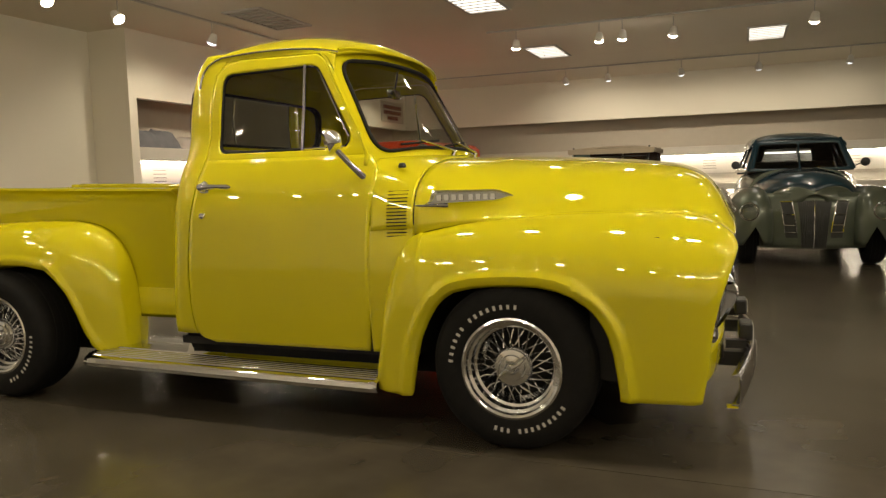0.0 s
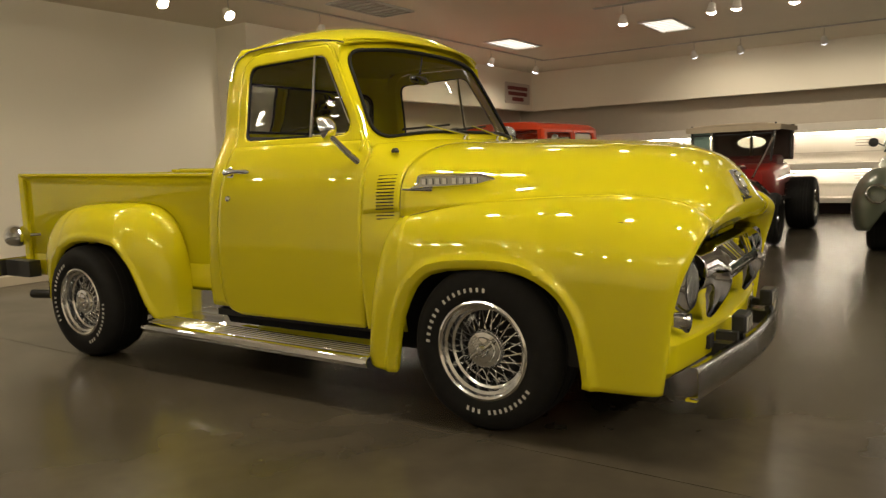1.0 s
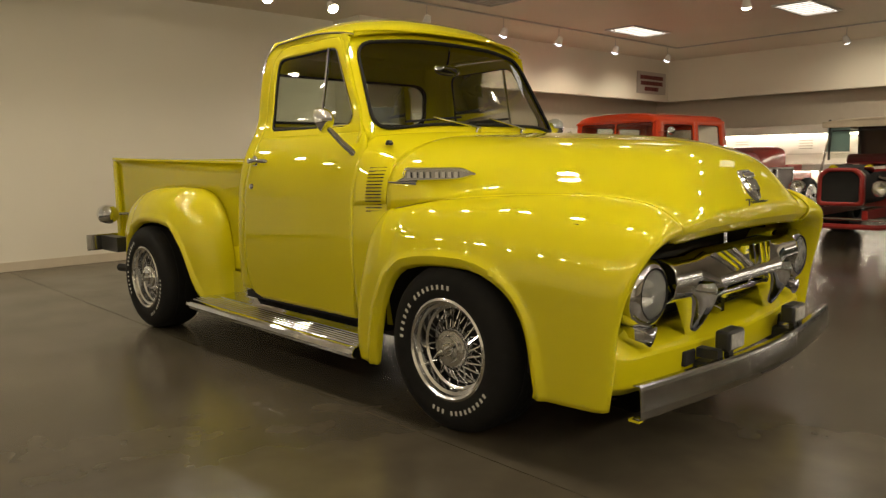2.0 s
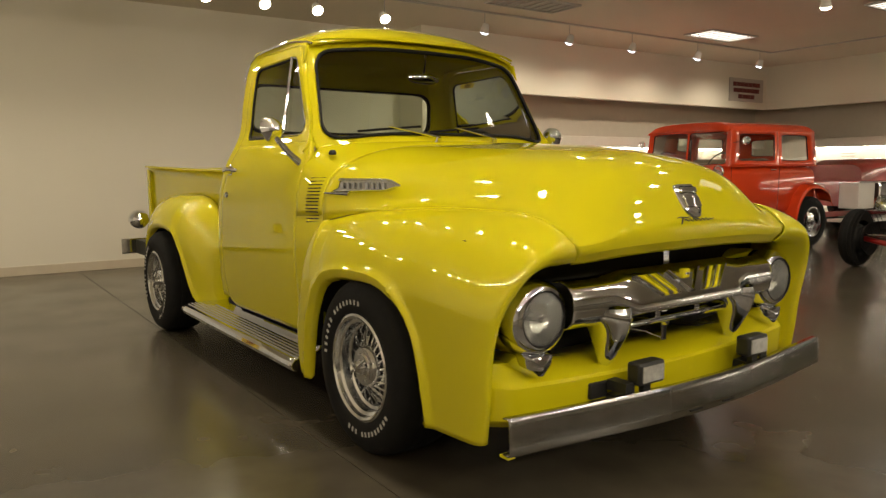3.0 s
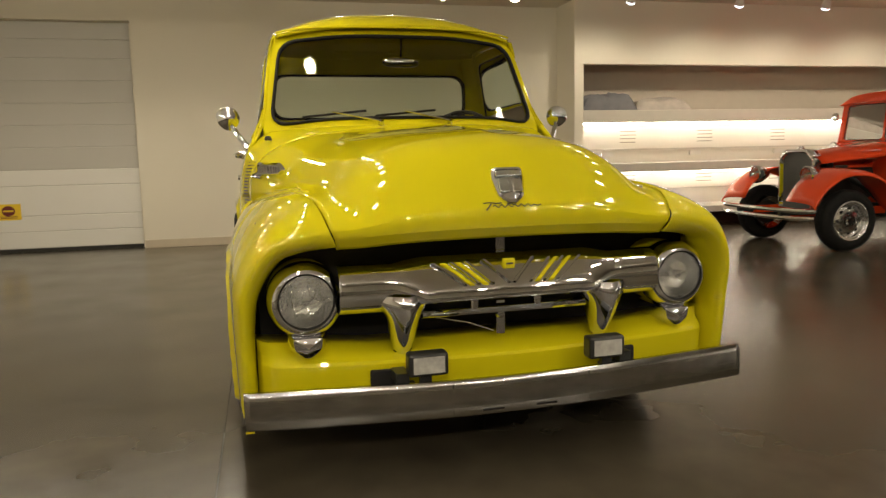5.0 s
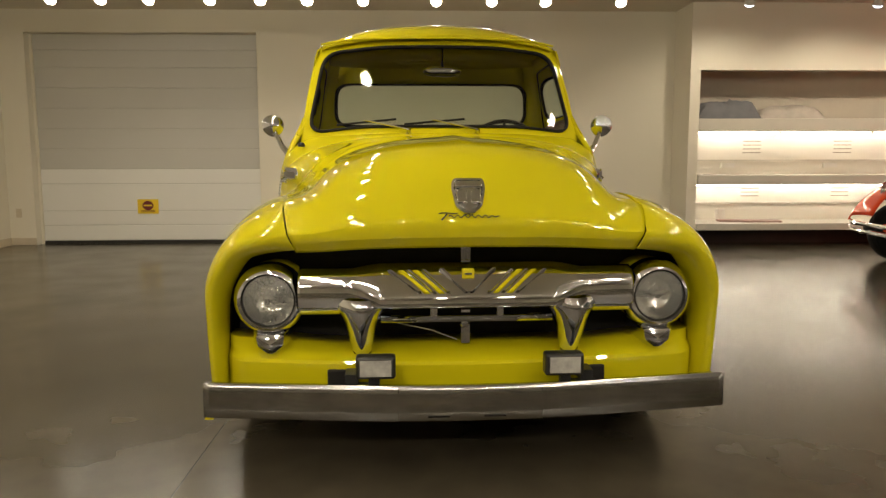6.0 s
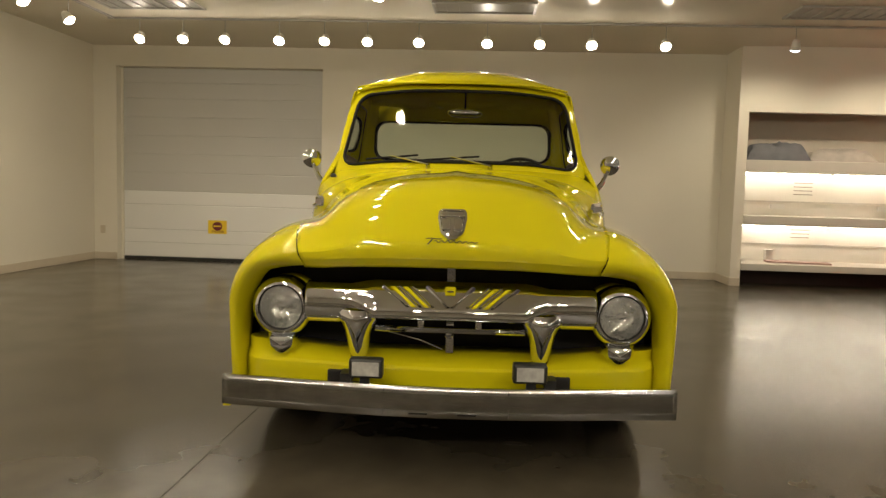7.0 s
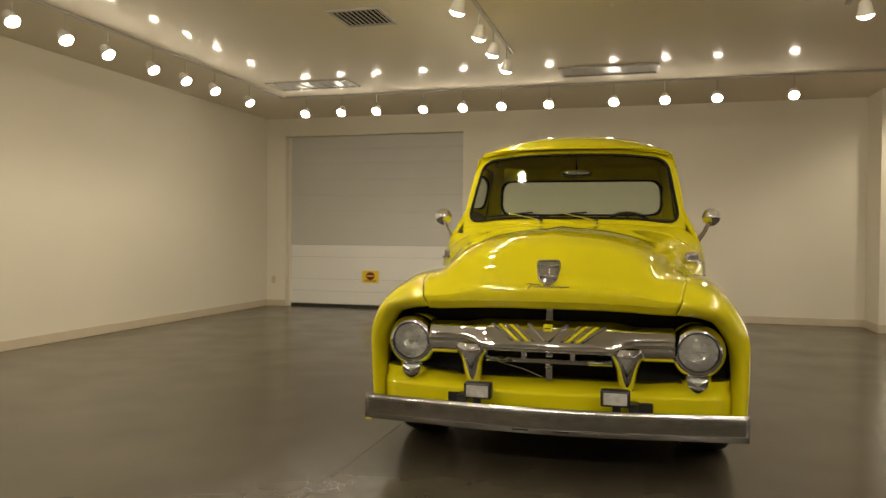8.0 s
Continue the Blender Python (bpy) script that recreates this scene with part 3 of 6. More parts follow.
seam_y = smooth([p[0] for p in HB[:10]], [p[1] for p in HB[:10]])
seam_z = smooth([p[0] for p in HB[:10]], [p[2] for p in HB[:10]])


BELL_P = [smooth([0.0, 0.13, 0.27, 0.40, 0.55, 0.75, 1.0], v) for v in
          ((0.96, 0.96, 0.96, 0.95, 0.93, 0.88, 0.82), (0.93, 0.86, 0.78, 0.72, 0.70, 0.70, 0.70), (0.52, 0.70, 0.90, 0.98, 1.0, 1.0, 1.0))]


def hood_point(u, w):
    """u: back to front; w: 0 on the centre line, 1 at the right-hand seam. A dome that flares out onto the fender."""
    n = hood_n(u)
    s, c = math.sin(w * math.pi / 2), math.cos(w * math.pi / 2)
    a, b = max(s, 0) ** (2 / n), 1 - max(c, 0) ** (2 / n)
    p1, p2, q2 = (f(u) for f in BELL_P)
    a2 = 3 * w * (1 - w) ** 2 * p1 + 3 * w * w * (1 - w) * p2 + w ** 3
    b2 = 0.04 * 3 * w * (1 - w) ** 2 + 3 * w * w * (1 - w) * q2 + w ** 3
    k = min(1, max(0, u / 0.20))
    k = k * k * (3 - 2 * k)
    a, b = a + (a2 - a) * k, b + (b2 - b) * k
    cx, cz = hood_c[0](u), hood_c[1](u)
    bx, by, bz = (f(u) for f in hood_b)
    y = by * a
    ridge = 0.006 * math.exp(-(y / 0.035) ** 2) * min(1, max(0, (0.75 - u) / 0.2))
    return Vector((cx + (bx - cx) * a * a, y, cz + (bz - cz) * b + ridge))


rows = []
for i in range(65):
    u = 0.955 * i / 60 if i <= 60 else 0.955 + 0.045 * (i - 60) / 4
    ws = [1 - (1 - k / 30) ** 1.0 for k in range(31)]
    right = [hood_point(min(u, 0.955), w) for w in ws]
    if u > 0.955:
        drop = (u - 0.955) / 0.045
        right = [p + Vector((-0.032, 0.008 * w, -0.036)) * drop for p, w in zip(right, ws)]
    rows.append([Vector((p.x, -p.y, p.z)) for p in right[:0:-1]] + right)
hood = thicken(part("hood", grid_mesh(rows), YELLOW, truck, angle=22), 0.012)

# front fenders
ARCH_X = [-0.600, -0.430, -0.428, -0.405, -0.381, -0.350, -0.314, -0.280, -0.239, -0.16, -0.072, 0.02, 0.109, 0.18, 0.240, 0.290, 0.325, 0.355, 0.377, 0.396, 0.408, 0.422, 0.424, 0.90]
ARCH_Z = [0.205, 0.198, 0.210, 0.345, 0.445, 0.515, 0.577, 0.612, 0.637, 0.656, 0.664, 0.667, 0.665, 0.652, 0.629, 0.598, 0.567, 0.525, 0.483, 0.415, 0.344, 0.255, 0.243, 0.250]
arch_low = lin(ARCH_X, ARCH_Z)
rear_top = smooth([-0.600, -0.585, -0.563, -0.535, -0.505, -0.455, -0.400], [0.36, 0.46, 0.62, 0.715, 0.79, 0.850, 0.882])
FOUT = smooth([-0.60, -0.57, -0.50, -0.40, -0.1, 0.35, 0.55, 0.66, 0.90], [0.845, 0.866, 0.882, 0.888, 0.893, 0.894, 0.892, 0.886, 0.86])


def lip(x, z, y, xs, zs, reach=0.042, depth=0.015):
    """A rolled bead round a wheel opening."""
    best = 9.0
    for (xa, za), (xb, zb) in zip(zip(xs, zs), list(zip(xs, zs))[1:]):
        dx, dz = xb - xa, zb - za
        t = min(max(((x - xa) * dx + (z - za) * dz) / (dx * dx + dz * dz + 1e-9), 0), 1)
        best = min(best, math.hypot(x - xa - t * dx, z - za - t * dz))
    out = depth * math.exp(-((best - reach) / 0.017) ** 2)
    inward = 0.018 * max(0.0, 1 - best / 0.018) ** 2
    return y - out + inward


def fender_section(x, nv):
    if x < -0.40:
        zt, yt = rear_top(x), -0.792
    else:
        zt, yt = seam_z(min(x, 0.80)) - 0.0015, seam_y(min(x, 0.80)) + 0.014
    yo, zl = -FOUT(x), arch_low(x)
    zm = max(zl + 0.02, zt - 0.30) if x > -0.40 else max(zl + 0.02, zt - min(0.30, 0.6 * (zt - zl)))
    pts = []
    half = int(nv * 0.55)
    for j in range(half + 1):
        a = j / half * math.pi / 2
        n = 1.85
        pts.append((yt + (yo - yt) * math.sin(a) ** (2 / n), zm + (zt - zm) * math.cos(a) ** (2 / n)))
    for j in range(1, nv - half + 1):
        k = j / (nv - half)
        z = zm + (zl - zm) * k
        pts.append((yo + 0.012 * k * k, z))
    return pts


NV = 44
X0 = 0.66
xs = sorted(set([-0.60 + (X0 + 0.60) * k / 110 for k in range(111)] + [x + d for x in ARCH_X[1:-1] for d in (-0.0015, 0.0015)]))
ARX, ARZ = ARCH_X[2:-2], ARCH_Z[2:-2]
rows = []
for x in xs:
    rows.append([Vector((x, lip(x, z, y, ARX, ARZ) if y < -0.80 and x > -0.5 else y, z)) for y, z in fender_section(x, NV)])
E_V = [0.0, 0.2, 0.35, 0.5, 0.66, 0.82, 1.0]
e_y = smooth(E_V, [-0.567, -0.682, -0.740, -0.800, -0.818, -0.818, -0.818])
e_z = smooth(E_V, [0.797, 0.776, 0.742, 0.640, 0.500, 0.370, 0.258])
e_x = smooth(E_V, [0.800, 0.760, 0.712, 0.670, 0.650, 0.660, 0.668])
f_x = smooth(E_V, [0.826, 0.834, 0.818, 0.782, 0.752, 0.738, 0.718])
front = fender_section(X0, NV)
for k in range(1, 21):
    t = k / 20
    row = []
    for j, (y, z) in enumerate(front):
        v = j / NV
        crest = (f_x(v) - 0.125 * (X0 + e_x(v))) / 0.75
        b0, b1, b2, b3 = (1 - t) ** 3, 3 * t * (1 - t) ** 2, 3 * t * t * (1 - t), t ** 3
        m = b1 * 0.10 + b2 * 0.80 + b3
        p = Vector((b0 * X0 + (b1 + b2) * crest + b3 * e_x(v), y + (e_y(v) - y) * m, z + (e_z(v) - z) * m))
        if v < 0.22:
            u = 0.66 + 0.34 * t
            q = Vector([f(u) for f in hood_b]) + Vector((0, -0.004, -0.002))
            p = p.lerp(q, (1 - v / 0.22) ** 1.5)
        row.append(p)
    rows.append(row)
rows.append([Vector((e_x(j / NV) - 0.05, e_y(j / NV) - 0.002, e_z(j / NV) + 0.002)) for j in range(NV + 1)])
for ob in both("front_fender", grid_mesh(rows), YELLOW):
    thicken(ob, 0.006)

# cowl: sides and top
rows = []
for i in range(13):
    x = -0.635 + 0.205 * i / 12
    row = []
    for k in range(29):
        z = 0.36 + 0.55 * k / 28
        hold = min(max((z - 0.78) / 0.10, 0), 1)
        row.append(Vector((x, cab_y(x, z) + hold * 0.003 + hold * 0.020 * max(0, (x + 0.615) / 0.18), z)))
    rows.append(row)
for ob in both("cowl_side", grid_mesh(rows), YELLOW):
    thicken(ob, 0.008)


def screen_point(y, z):
    """The curved face of the windscreen and its frame."""
    t = (z - 1.24) / (1.68 - 1.24)
    return Vector((-0.485 - 0.285 * t - (0.38 - 0.08 * t) * y * y, y, z))


# the cowl runs from the back edge of the hood to the screen and round to the doors
def cowl_back(s):
    """Its back edge from the middle (0) to the bottom of the right-hand side (1)."""
    if s < 0.66:
        y = -0.690 * s / 0.66
        return screen_point(y, 1.218 - 0.022 * (s / 0.66) ** 3)
    k = (s - 0.66) / 0.34
    z = 1.196 - 0.31 * k
    x = -0.645 + 0.03 * min(1, k * 3)
    y = cab_y(x, z)
    if k < 0.25:
        y = -0.690 + (cab_y(x, z) + 0.690) * math.sin(k / 0.25 * math.pi / 2)
    return Vector((x, y, z))


rows = []
for i in range(15):
    k = i / 14
    right = []
    for j in range(41):
        s = j / 40
        if s <= 0.66:
            w = math.asin(min(1.0, (0.690 * s / 0.66 / 0.800) ** (HN[0] / 2))) * 2 / math.pi
        else:
            w0 = math.asin((0.690 / 0.800) ** (HN[0] / 2)) * 2 / math.pi
            w = w0 + (0.985 - w0) * (s - 0.66) / 0.34
        a = hood_point(0.0, w) + Vector((-0.006, 0, -0.001))
        b = cowl_back(s)
        p = a.lerp(b, k)
        p.z += 0.004 * math.sin(k * math.pi) * (1 - s) ** 0.5
        right.append(p)
    rows.append([Vector((p.x, -p.y, p.z)) for p in right[:0:-1]] + right)
cowl_points = [p.copy() for row in rows for p in row if p.y < -0.6]
thicken(part("cowl", grid_mesh(rows), YELLOW, truck), 0.006)

# doors: skin below, window surround above
d_front = smooth([0.36, 0.42, 0.91, 1.147, 1.215], [-0.650, -0.643, -0.620, -0.600, -0.640])
d_rear = smooth([0.36, 0.375, 0.40, 0.46, 0.64, 0.91, 1.08, 1.215], [-1.45, -1.51, -1.545, -1.562, -1.566, -1.548, -1.525, -1.508])
rows = []
for i in range(45):
    z = 0.362 + (1.215 - 0.362) * i / 44
    a, b = d_rear(z) + 0.003, d_front(z) - 0.003
    rows.append([Vector((a + (b - a) * k / 44, cab_y(a + (b - a) * k / 44, z), z)) for k in range(45)])
bm = grid_mesh(rows)
D_OUT = [(-1.506, 1.213), (-1.500, 1.50), (-1.480, 1.62), (-1.430, 1.672), (-1.36, 1.685), (-0.940, 1.680), (-0.908, 1.655), (-0.692, 1.262), (-0.655, 1.213)]
W_IN = fillet([(-1.452, 1.243), (-1.446, 1.622), (-0.936, 1.634), (-0.752, 1.300), (-0.770, 1.243)], 0.055)
bm2 = window_ring(D_OUT, W_IN, lambda x, z: Vector((x, cab_y(x, z), z)), 5, 120)
tmp = bpy.data.meshes.new("tmp")
bm2.to_mesh(tmp)
bm2.free()
bm.from_mesh(tmp)
bpy.data.meshes.remove(tmp)
bmesh.ops.remove_doubles(bm, verts=bm.verts, dist=0.002)
doors = both("door", bm, YELLOW)
for ob in doors:
    thicken(ob, 0.022)
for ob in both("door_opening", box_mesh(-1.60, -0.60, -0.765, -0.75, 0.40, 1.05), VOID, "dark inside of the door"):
    pass

# side glass, its black seal, and the chrome quarter-light post
for side, door_ob in ((1, doors[0]), (-1, doors[1])):
    def on_side(x, z, inset=0.0, side=side):
        return Vector((x, side * (cab_y(x, z) + inset), z))
    ring = window_ring([(0.5 * (a + c), 0.5 * (b + d)) for (a, b), (c, d) in zip(W_IN, W_IN)], [(x + (-1.1 - x) * 0.022, z + (1.43 - z) * 0.05) for x, z in W_IN], lambda x, z: on_side(x, z, 0.012), 2, 96)
    thicken(part("window_seal", ring, GASKET, door_ob), 0.012, 0.0)
    bm = grid_mesh([[on_side(-1.1 + (x + 1.1) * k, 1.43 + (z - 1.43) * k, 0.014) for x, z in W_IN] for k in (1.0, 0.88, 0.75, 0.6, 0.45, 0.3, 0.15, 0.0)], close_v=True)
    part("window_glass", bm, CLEAR, door_ob)
    bm = bmesh.new()
    add_tube(bm, [on_side(-0.993, 1.245, 0.004), on_side(-0.998, 1.44, 0.004), on_side(-1.004, 1.632, 0.004)], 0.0085, 8)
    part("quarter_light_post", bm, CHROME, door_ob, "chrome window post")
    bm = bmesh.new()
    add_tube(bm, [on_side(-0.985, 1.628, 0.006), on_side(-0.94, 1.616, 0.006), on_side(-0.768, 1.30, 0.006), on_side(-0.782, 1.253, 0.006), on_side(-0.985, 1.250, 0.006)], 0.005, 6)
    part("quarter_light_trim", bm, CHROME, door_ob, "thin chrome quarter-light trim")
    # pull handle with a teardrop end, and the key cap below it
    y = cab_y(-1.40, 1.085)
    bm = bmesh.new()
    add_tube(bm, [Vector((-1.475, side * (y + 0.004), 1.088)), Vector((-1.470, side * (y - 0.035), 1.090)), Vector((-1.44, side * (y - 0.043), 1.091)),
                  Vector((-1.37, side * (y - 0.040), 1.091)), Vector((-1.325, side * (y - 0.036), 1.089)), Vector((-1.312, side * (y - 0.028), 1.088))],
             [0.022, 0.018, 0.013, 0.010, 0.012, 0.006], 10)
    add_lathe(bm, [(0.0, 0.006), (0.024, 0.005), (0.026, 0.0)], Matrix.Translation((-1.475, side * (y - 0.001), 1.080)) @ pose(0, 0, 0, 90 * side) @ Matrix.Diagonal((1, 1.5, 1, 1)), 16)
    part("door_handle", bm, CHROME, door_ob, "chrome pull handle")
    bm = bmesh.new()
    yk = cab_y(-1.475, 0.958)
    add_lathe(bm, [(0.0, 0.010), (0.013, 0.008), (0.016, 0.0)], Matrix.Translation((-1.475, side * yk, 0.958)) @ pose(0, 0, 0, 90 * side), 14)
    part("key_cap", bm, CHROME, door_ob, "chrome key cap")

# cab back corner, back panel with its window, side rail above the doors
def back_point(y, z):
    half = SIDE(z)
    r = 0.13
    over = min(max((abs(y) - (half - r)) / r, 0), 1)
    return Vector((REAR(z) + r * (1 - math.sqrt(max(0, 1 - over * over))), y, z))


rows = []
for i in range(40):
    z = 0.40 + (1.72 - 0.40) * i / 39
    row = []
    for k in range(9):
        h = SIDE(z)
        stop = float(np.interp(z, [1.20, 1.45, 1.72], [0.622, 0.629, 0.567])) if z > 1.18 else 0.0
        a = k / 8 * math.acos(min(1.0, max(0.0, (stop - h + 0.13) / 0.13)))
        row.append(Vector((REAR(z) + 0.13 * (1 - math.cos(math.pi / 2 - a)), -(h - 0.13 + 0.13 * math.sin(math.pi / 2 - a)), z)))
    edge = d_rear(z) - 0.003 if z < 1.215 else float(np.interp(z, [1.213, 1.50, 1.62, 1.672, 1.69, 1.72], [-1.509, -1.503, -1.484, -1.437, -1.40, -1.40]))
    start = row[0].x
    for k in range(1, 7):
        x = start + (edge - start) * k / 6
        row.insert(0, Vector((x, cab_y(x, z), z)))
    rows.append(row)
for ob in both("cab_corner", grid_mesh(rows), YELLOW):
    thicken(ob, 0.008)
R_IN = fillet([(-0.630, 1.300), (-0.622, 1.578), (0.622, 1.578), (0.630, 1.300)], 0.095, 7)
rows_ring = window_ring([(-SIDE(1.21) + 0.12, 1.20), (-SIDE(1.45) + 0.055, 1.45), (-SIDE(1.70) + 0.055, 1.72), (SIDE(1.70) - 0.055, 1.72), (SIDE(1.45) - 0.055, 1.45), (SIDE(1.21) - 0.12, 1.20)],
                        R_IN, back_point, 5, 100)
thicken(part("cab_back", rows_ring, YELLOW, truck), 0.008)
rows = [[back_point((k / 20 - 1) * (SIDE(z) - 0.06), z) for k in range(41)] for z in [0.40 + 0.81 * i / 12 for i in range(13)]]
thicken(part("cab_back_lower", grid_mesh(rows), YELLOW, truck), 0.008)
ring = window_ring(R_IN, [(x * 0.968, 1.439 + (z - 1.439) * 0.90) for x, z in R_IN], lambda y, z: back_point(y, z) + Vector((0.006, 0, 0)), 2, 90)
thicken(part("rear_window_seal", ring, GASKET, truck), 0.024, 0.0)
bm = grid_mesh([[back_point(y * k, 1.439 + (z - 1.439) * k) for y, z in R_IN] for k in (1.0, 0.9, 0.8, 0.65, 0.5, 0.35, 0.2, 0.0)], close_v=True)
part("rear_window", bm, PANE, truck, "greenish rear window glass")
# rail over the door up to the gutter
rows = []
for i in range(31):
    x = -1.44 + 0.59 * i / 30
    top = 1.715 - 0.045 * max(0.0, (x + 1.15) / 0.30) ** 2
    low = float(np.interp(x, [-1.44, -1.36, -0.935, -0.895, -0.85], [1.675, 1.688, 1.683, 1.665, 1.590]))
    top = max(top, low + 0.004)
    rows.append([Vector((x, cab_y(x, z), z)) for z in [low + (top - low) * k / 4 for k in range(5)]])
for ob in both("roof_rail", grid_mesh(rows), YELLOW):
    thicken(ob, 0.006)

# windscreen frame with pillars, black seal and glass
S_OUT = [(-0.716, 1.180), (-0.716, 1.225), (-0.702, 1.33), (-0.636, 1.692), (-0.50, 1.712), (0.50, 1.712), (0.636, 1.692), (0.702, 1.33), (0.716, 1.225), (0.716, 1.180)]
S_IN = fillet([(-0.684, 1.216), (-0.611, 1.652), (-0.30, 1.680), (0.30, 1.680), (0.611, 1.652), (0.684, 1.216), (0.40, 1.246), (-0.40, 1.246)], 0.095, 7)


def pillar_point(y, z):
    """The frame turns back at its sides to meet the doors."""
    p = screen_point(y, z)
    half = SIDE(z) - 0.012
    over = max(0.0, abs(y) - (half - 0.05))
    p.x -= 3.5 * over * over
    return p


thicken(part("windscreen_surround", window_ring(S_OUT, S_IN, pillar_point, 6, 140), YELLOW, truck), 0.02)
# pillar side from the screen frame to the door edge
rows = []
for i in range(25):
    z = 1.165 + (1.690 - 1.165) * i / 24
    a = pillar_point(-(SIDE(z) - 0.016), z)
    xb = float(np.interp(z, [1.213, 1.262, 1.655, 1.678, 1.715], [-0.652, -0.688, -0.905, -0.936, -0.95]))
    b = Vector((xb, cab_y(xb, z), z))
    rows.append([a.lerp(b, k / 5) + Vector((0, -0.006 * math.sin(math.pi * k / 5), 0)) for k in range(6)])
for ob in both("pillar_side", grid_mesh(rows), YELLOW):
    thicken(ob, 0.006)
ring = window_ring(S_IN, [(y * 0.984, 1.46 + (z - 1.46) * 0.958) for y, z in S_IN], lambda y, z: screen_point(y, z) + Vector((0.004, 0, 0)), 2, 120)
thicken(part("windscreen_seal", ring, GASKET, truck), 0.018, 0.0)
rows = [[screen_point((k / 24 - 1) * (0.680 - 0.075 * (i / 12)), 1.218 + 0.452 * i / 12) + Vector((-0.004, 0, 0)) for k in range(49)] for i in range(13)]
bm = grid_mesh(rows)
part("windscreen", bm, CLEAR, truck, "curved clear windscreen")

# roof with its brow, and the chrome gutter
roof_c = smooth([-1.655, -1.635, -1.60, -1.53, -1.42, -1.30, -1.15, -1.00, -0.88, -0.80, -0.745], [1.675, 1.722, 1.768, 1.808, 1.834, 1.846, 1.844, 1.826, 1.797, 1.766, 1.728])
rows = []
for i in range(41):
    k = i / 40
    row = []
    for j in range(49):
        s = j / 24 - 1
        xf = -0.735 - 0.115 * s * s
        xr = -1.657 + 0.12 * abs(s) ** 4
        x = xr + (xf - xr) * k
        half = 0.636 - 0.012 * k ** 3
        zr = 1.708 + 0.008 * math.sin(k * math.pi) - 0.026 * k ** 8
        base = roof_c(-1.655 + (-0.745 + 1.655) * k)
        edge = min(zr, base)
        z = edge + (base - edge) * (1 - abs(s) ** 2.6) ** 0.9
        row.append(Vector((x, half * s, z)))
    rows.append(row)
roof = thicken(part("roof", grid_mesh(rows), YELLOW, truck), 0.014)
pts = [Vector((x, -(SIDE(z) + 0.003), z)) for x, z in ((-1.570, 1.56), (-1.566, 1.60), (-1.556, 1.638), (-1.536, 1.668), (-1.500, 1.690))]
pts += [Vector((-1.46 + 0.61 * k / 20, -(0.640 - 0.020 * (k / 20) ** 3), 1.703 + 0.012 * math.sin(k / 20 * math.pi) - 0.022 * (k / 20) ** 6)) for k in range(21)]
gutter = tube_mesh(pts, 0.0055, 8)
both("roof_gutter", gutter, CHROME, "thin chrome roof gutter")
pts = [Vector((-0.733 - 0.115 * (s / 12) ** 2, 0.622 * s / 12, 1.718 - 0.022 * (s / 12) ** 6)) for s in range(-12, 13)]
part("brow_trim", tube_mesh(pts, 0.006, 8), YELLOW, truck, "rolled edge along the roof brow")

# inside of the cab
part("cab_floor", box_mesh(-1.66, -0.45, -0.76, 0.76, 0.36, 0.42), VOID, truck)
rows = [[Vector((-0.53 - 0.09 * math.sin(k / 8 * math.pi / 2) - 0.36 * ((j / 10 - 1) * 0.68) ** 2, (j / 10 - 1) * 0.68, 1.225 - 0.20 * k / 8)) for j in range(21)] for k in range(9)]
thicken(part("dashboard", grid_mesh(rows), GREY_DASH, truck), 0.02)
seat = part("seat", box_mesh(-1.48, -0.98, -0.70, 0.70, 0.62, 0.80), TAN, truck, "tan bench seat")
rounded(seat, 0.04, 3)
rounded(part("seat_back", box_mesh(-0.06, 0.06, -0.70, 0.70, 0.0, 0.50, pose(-1.50, 0, 0.78, 0, -10)), TAN, truck, "tan seat back"), 0.04, 3)
bm = bmesh.new()
wheel_m = pose(-0.93, 0.36, 1.12, 0, -62, 0)
ring_pts = [wheel_m @ Vector((0.2 * math.cos(a / 24 * 2 * math.pi), 0.2 * math.sin(a / 24 * 2 * math.pi), 0)) for a in range(25)]
add_tube(bm, ring_pts, 0.011, 8, caps=False)
for a in (0, 2.1, 4.2):
    add_tube(bm, [wheel_m @ Vector((0, 0, -0.02)), wheel_m @ Vector((0.2 * math.cos(a), 0.2 * math.sin(a), 0))], 0.008, 6)
add_tube(bm, [wheel_m @ Vector((0, 0, 0.0)), wheel_m @ Vector((0, 0, -0.35))], 0.02, 8)
part("steering_wheel", bm, BLACK, truck, "black steering wheel")
m = pose(-0.86, 0.022, 1.560, 0, 0, 4)
rows = []
for k, c in ((0.0, -0.016), (0.6, -0.014), (0.95, -0.006), (1.0, 0.002), (0.93, 0.008), (0.86, 0.006), (0.0, 0.006)):
    rows.append([m @ Vector((-c, 0.105 * k * math.copysign(abs(math.cos(a)) ** 0.7, math.cos(a)),
                             0.030 * k * math.copysign(abs(math.sin(a)) ** 0.8, math.sin(a)))) for a in [2 * math.pi * j / 32 for j in range(32)]])
ob = part("rear_view_mirror", grid_mesh(rows, close_v=True), CHROME, truck, "chrome rear-view mirror", angle=50)
part("mirror_stem", tube_mesh([(-0.862, 0.022, 1.585), (-0.85, 0.022, 1.62), (-0.84, 0.022, 1.685)], [0.010, 0.006, 0.008], 8), CHROME, ob)

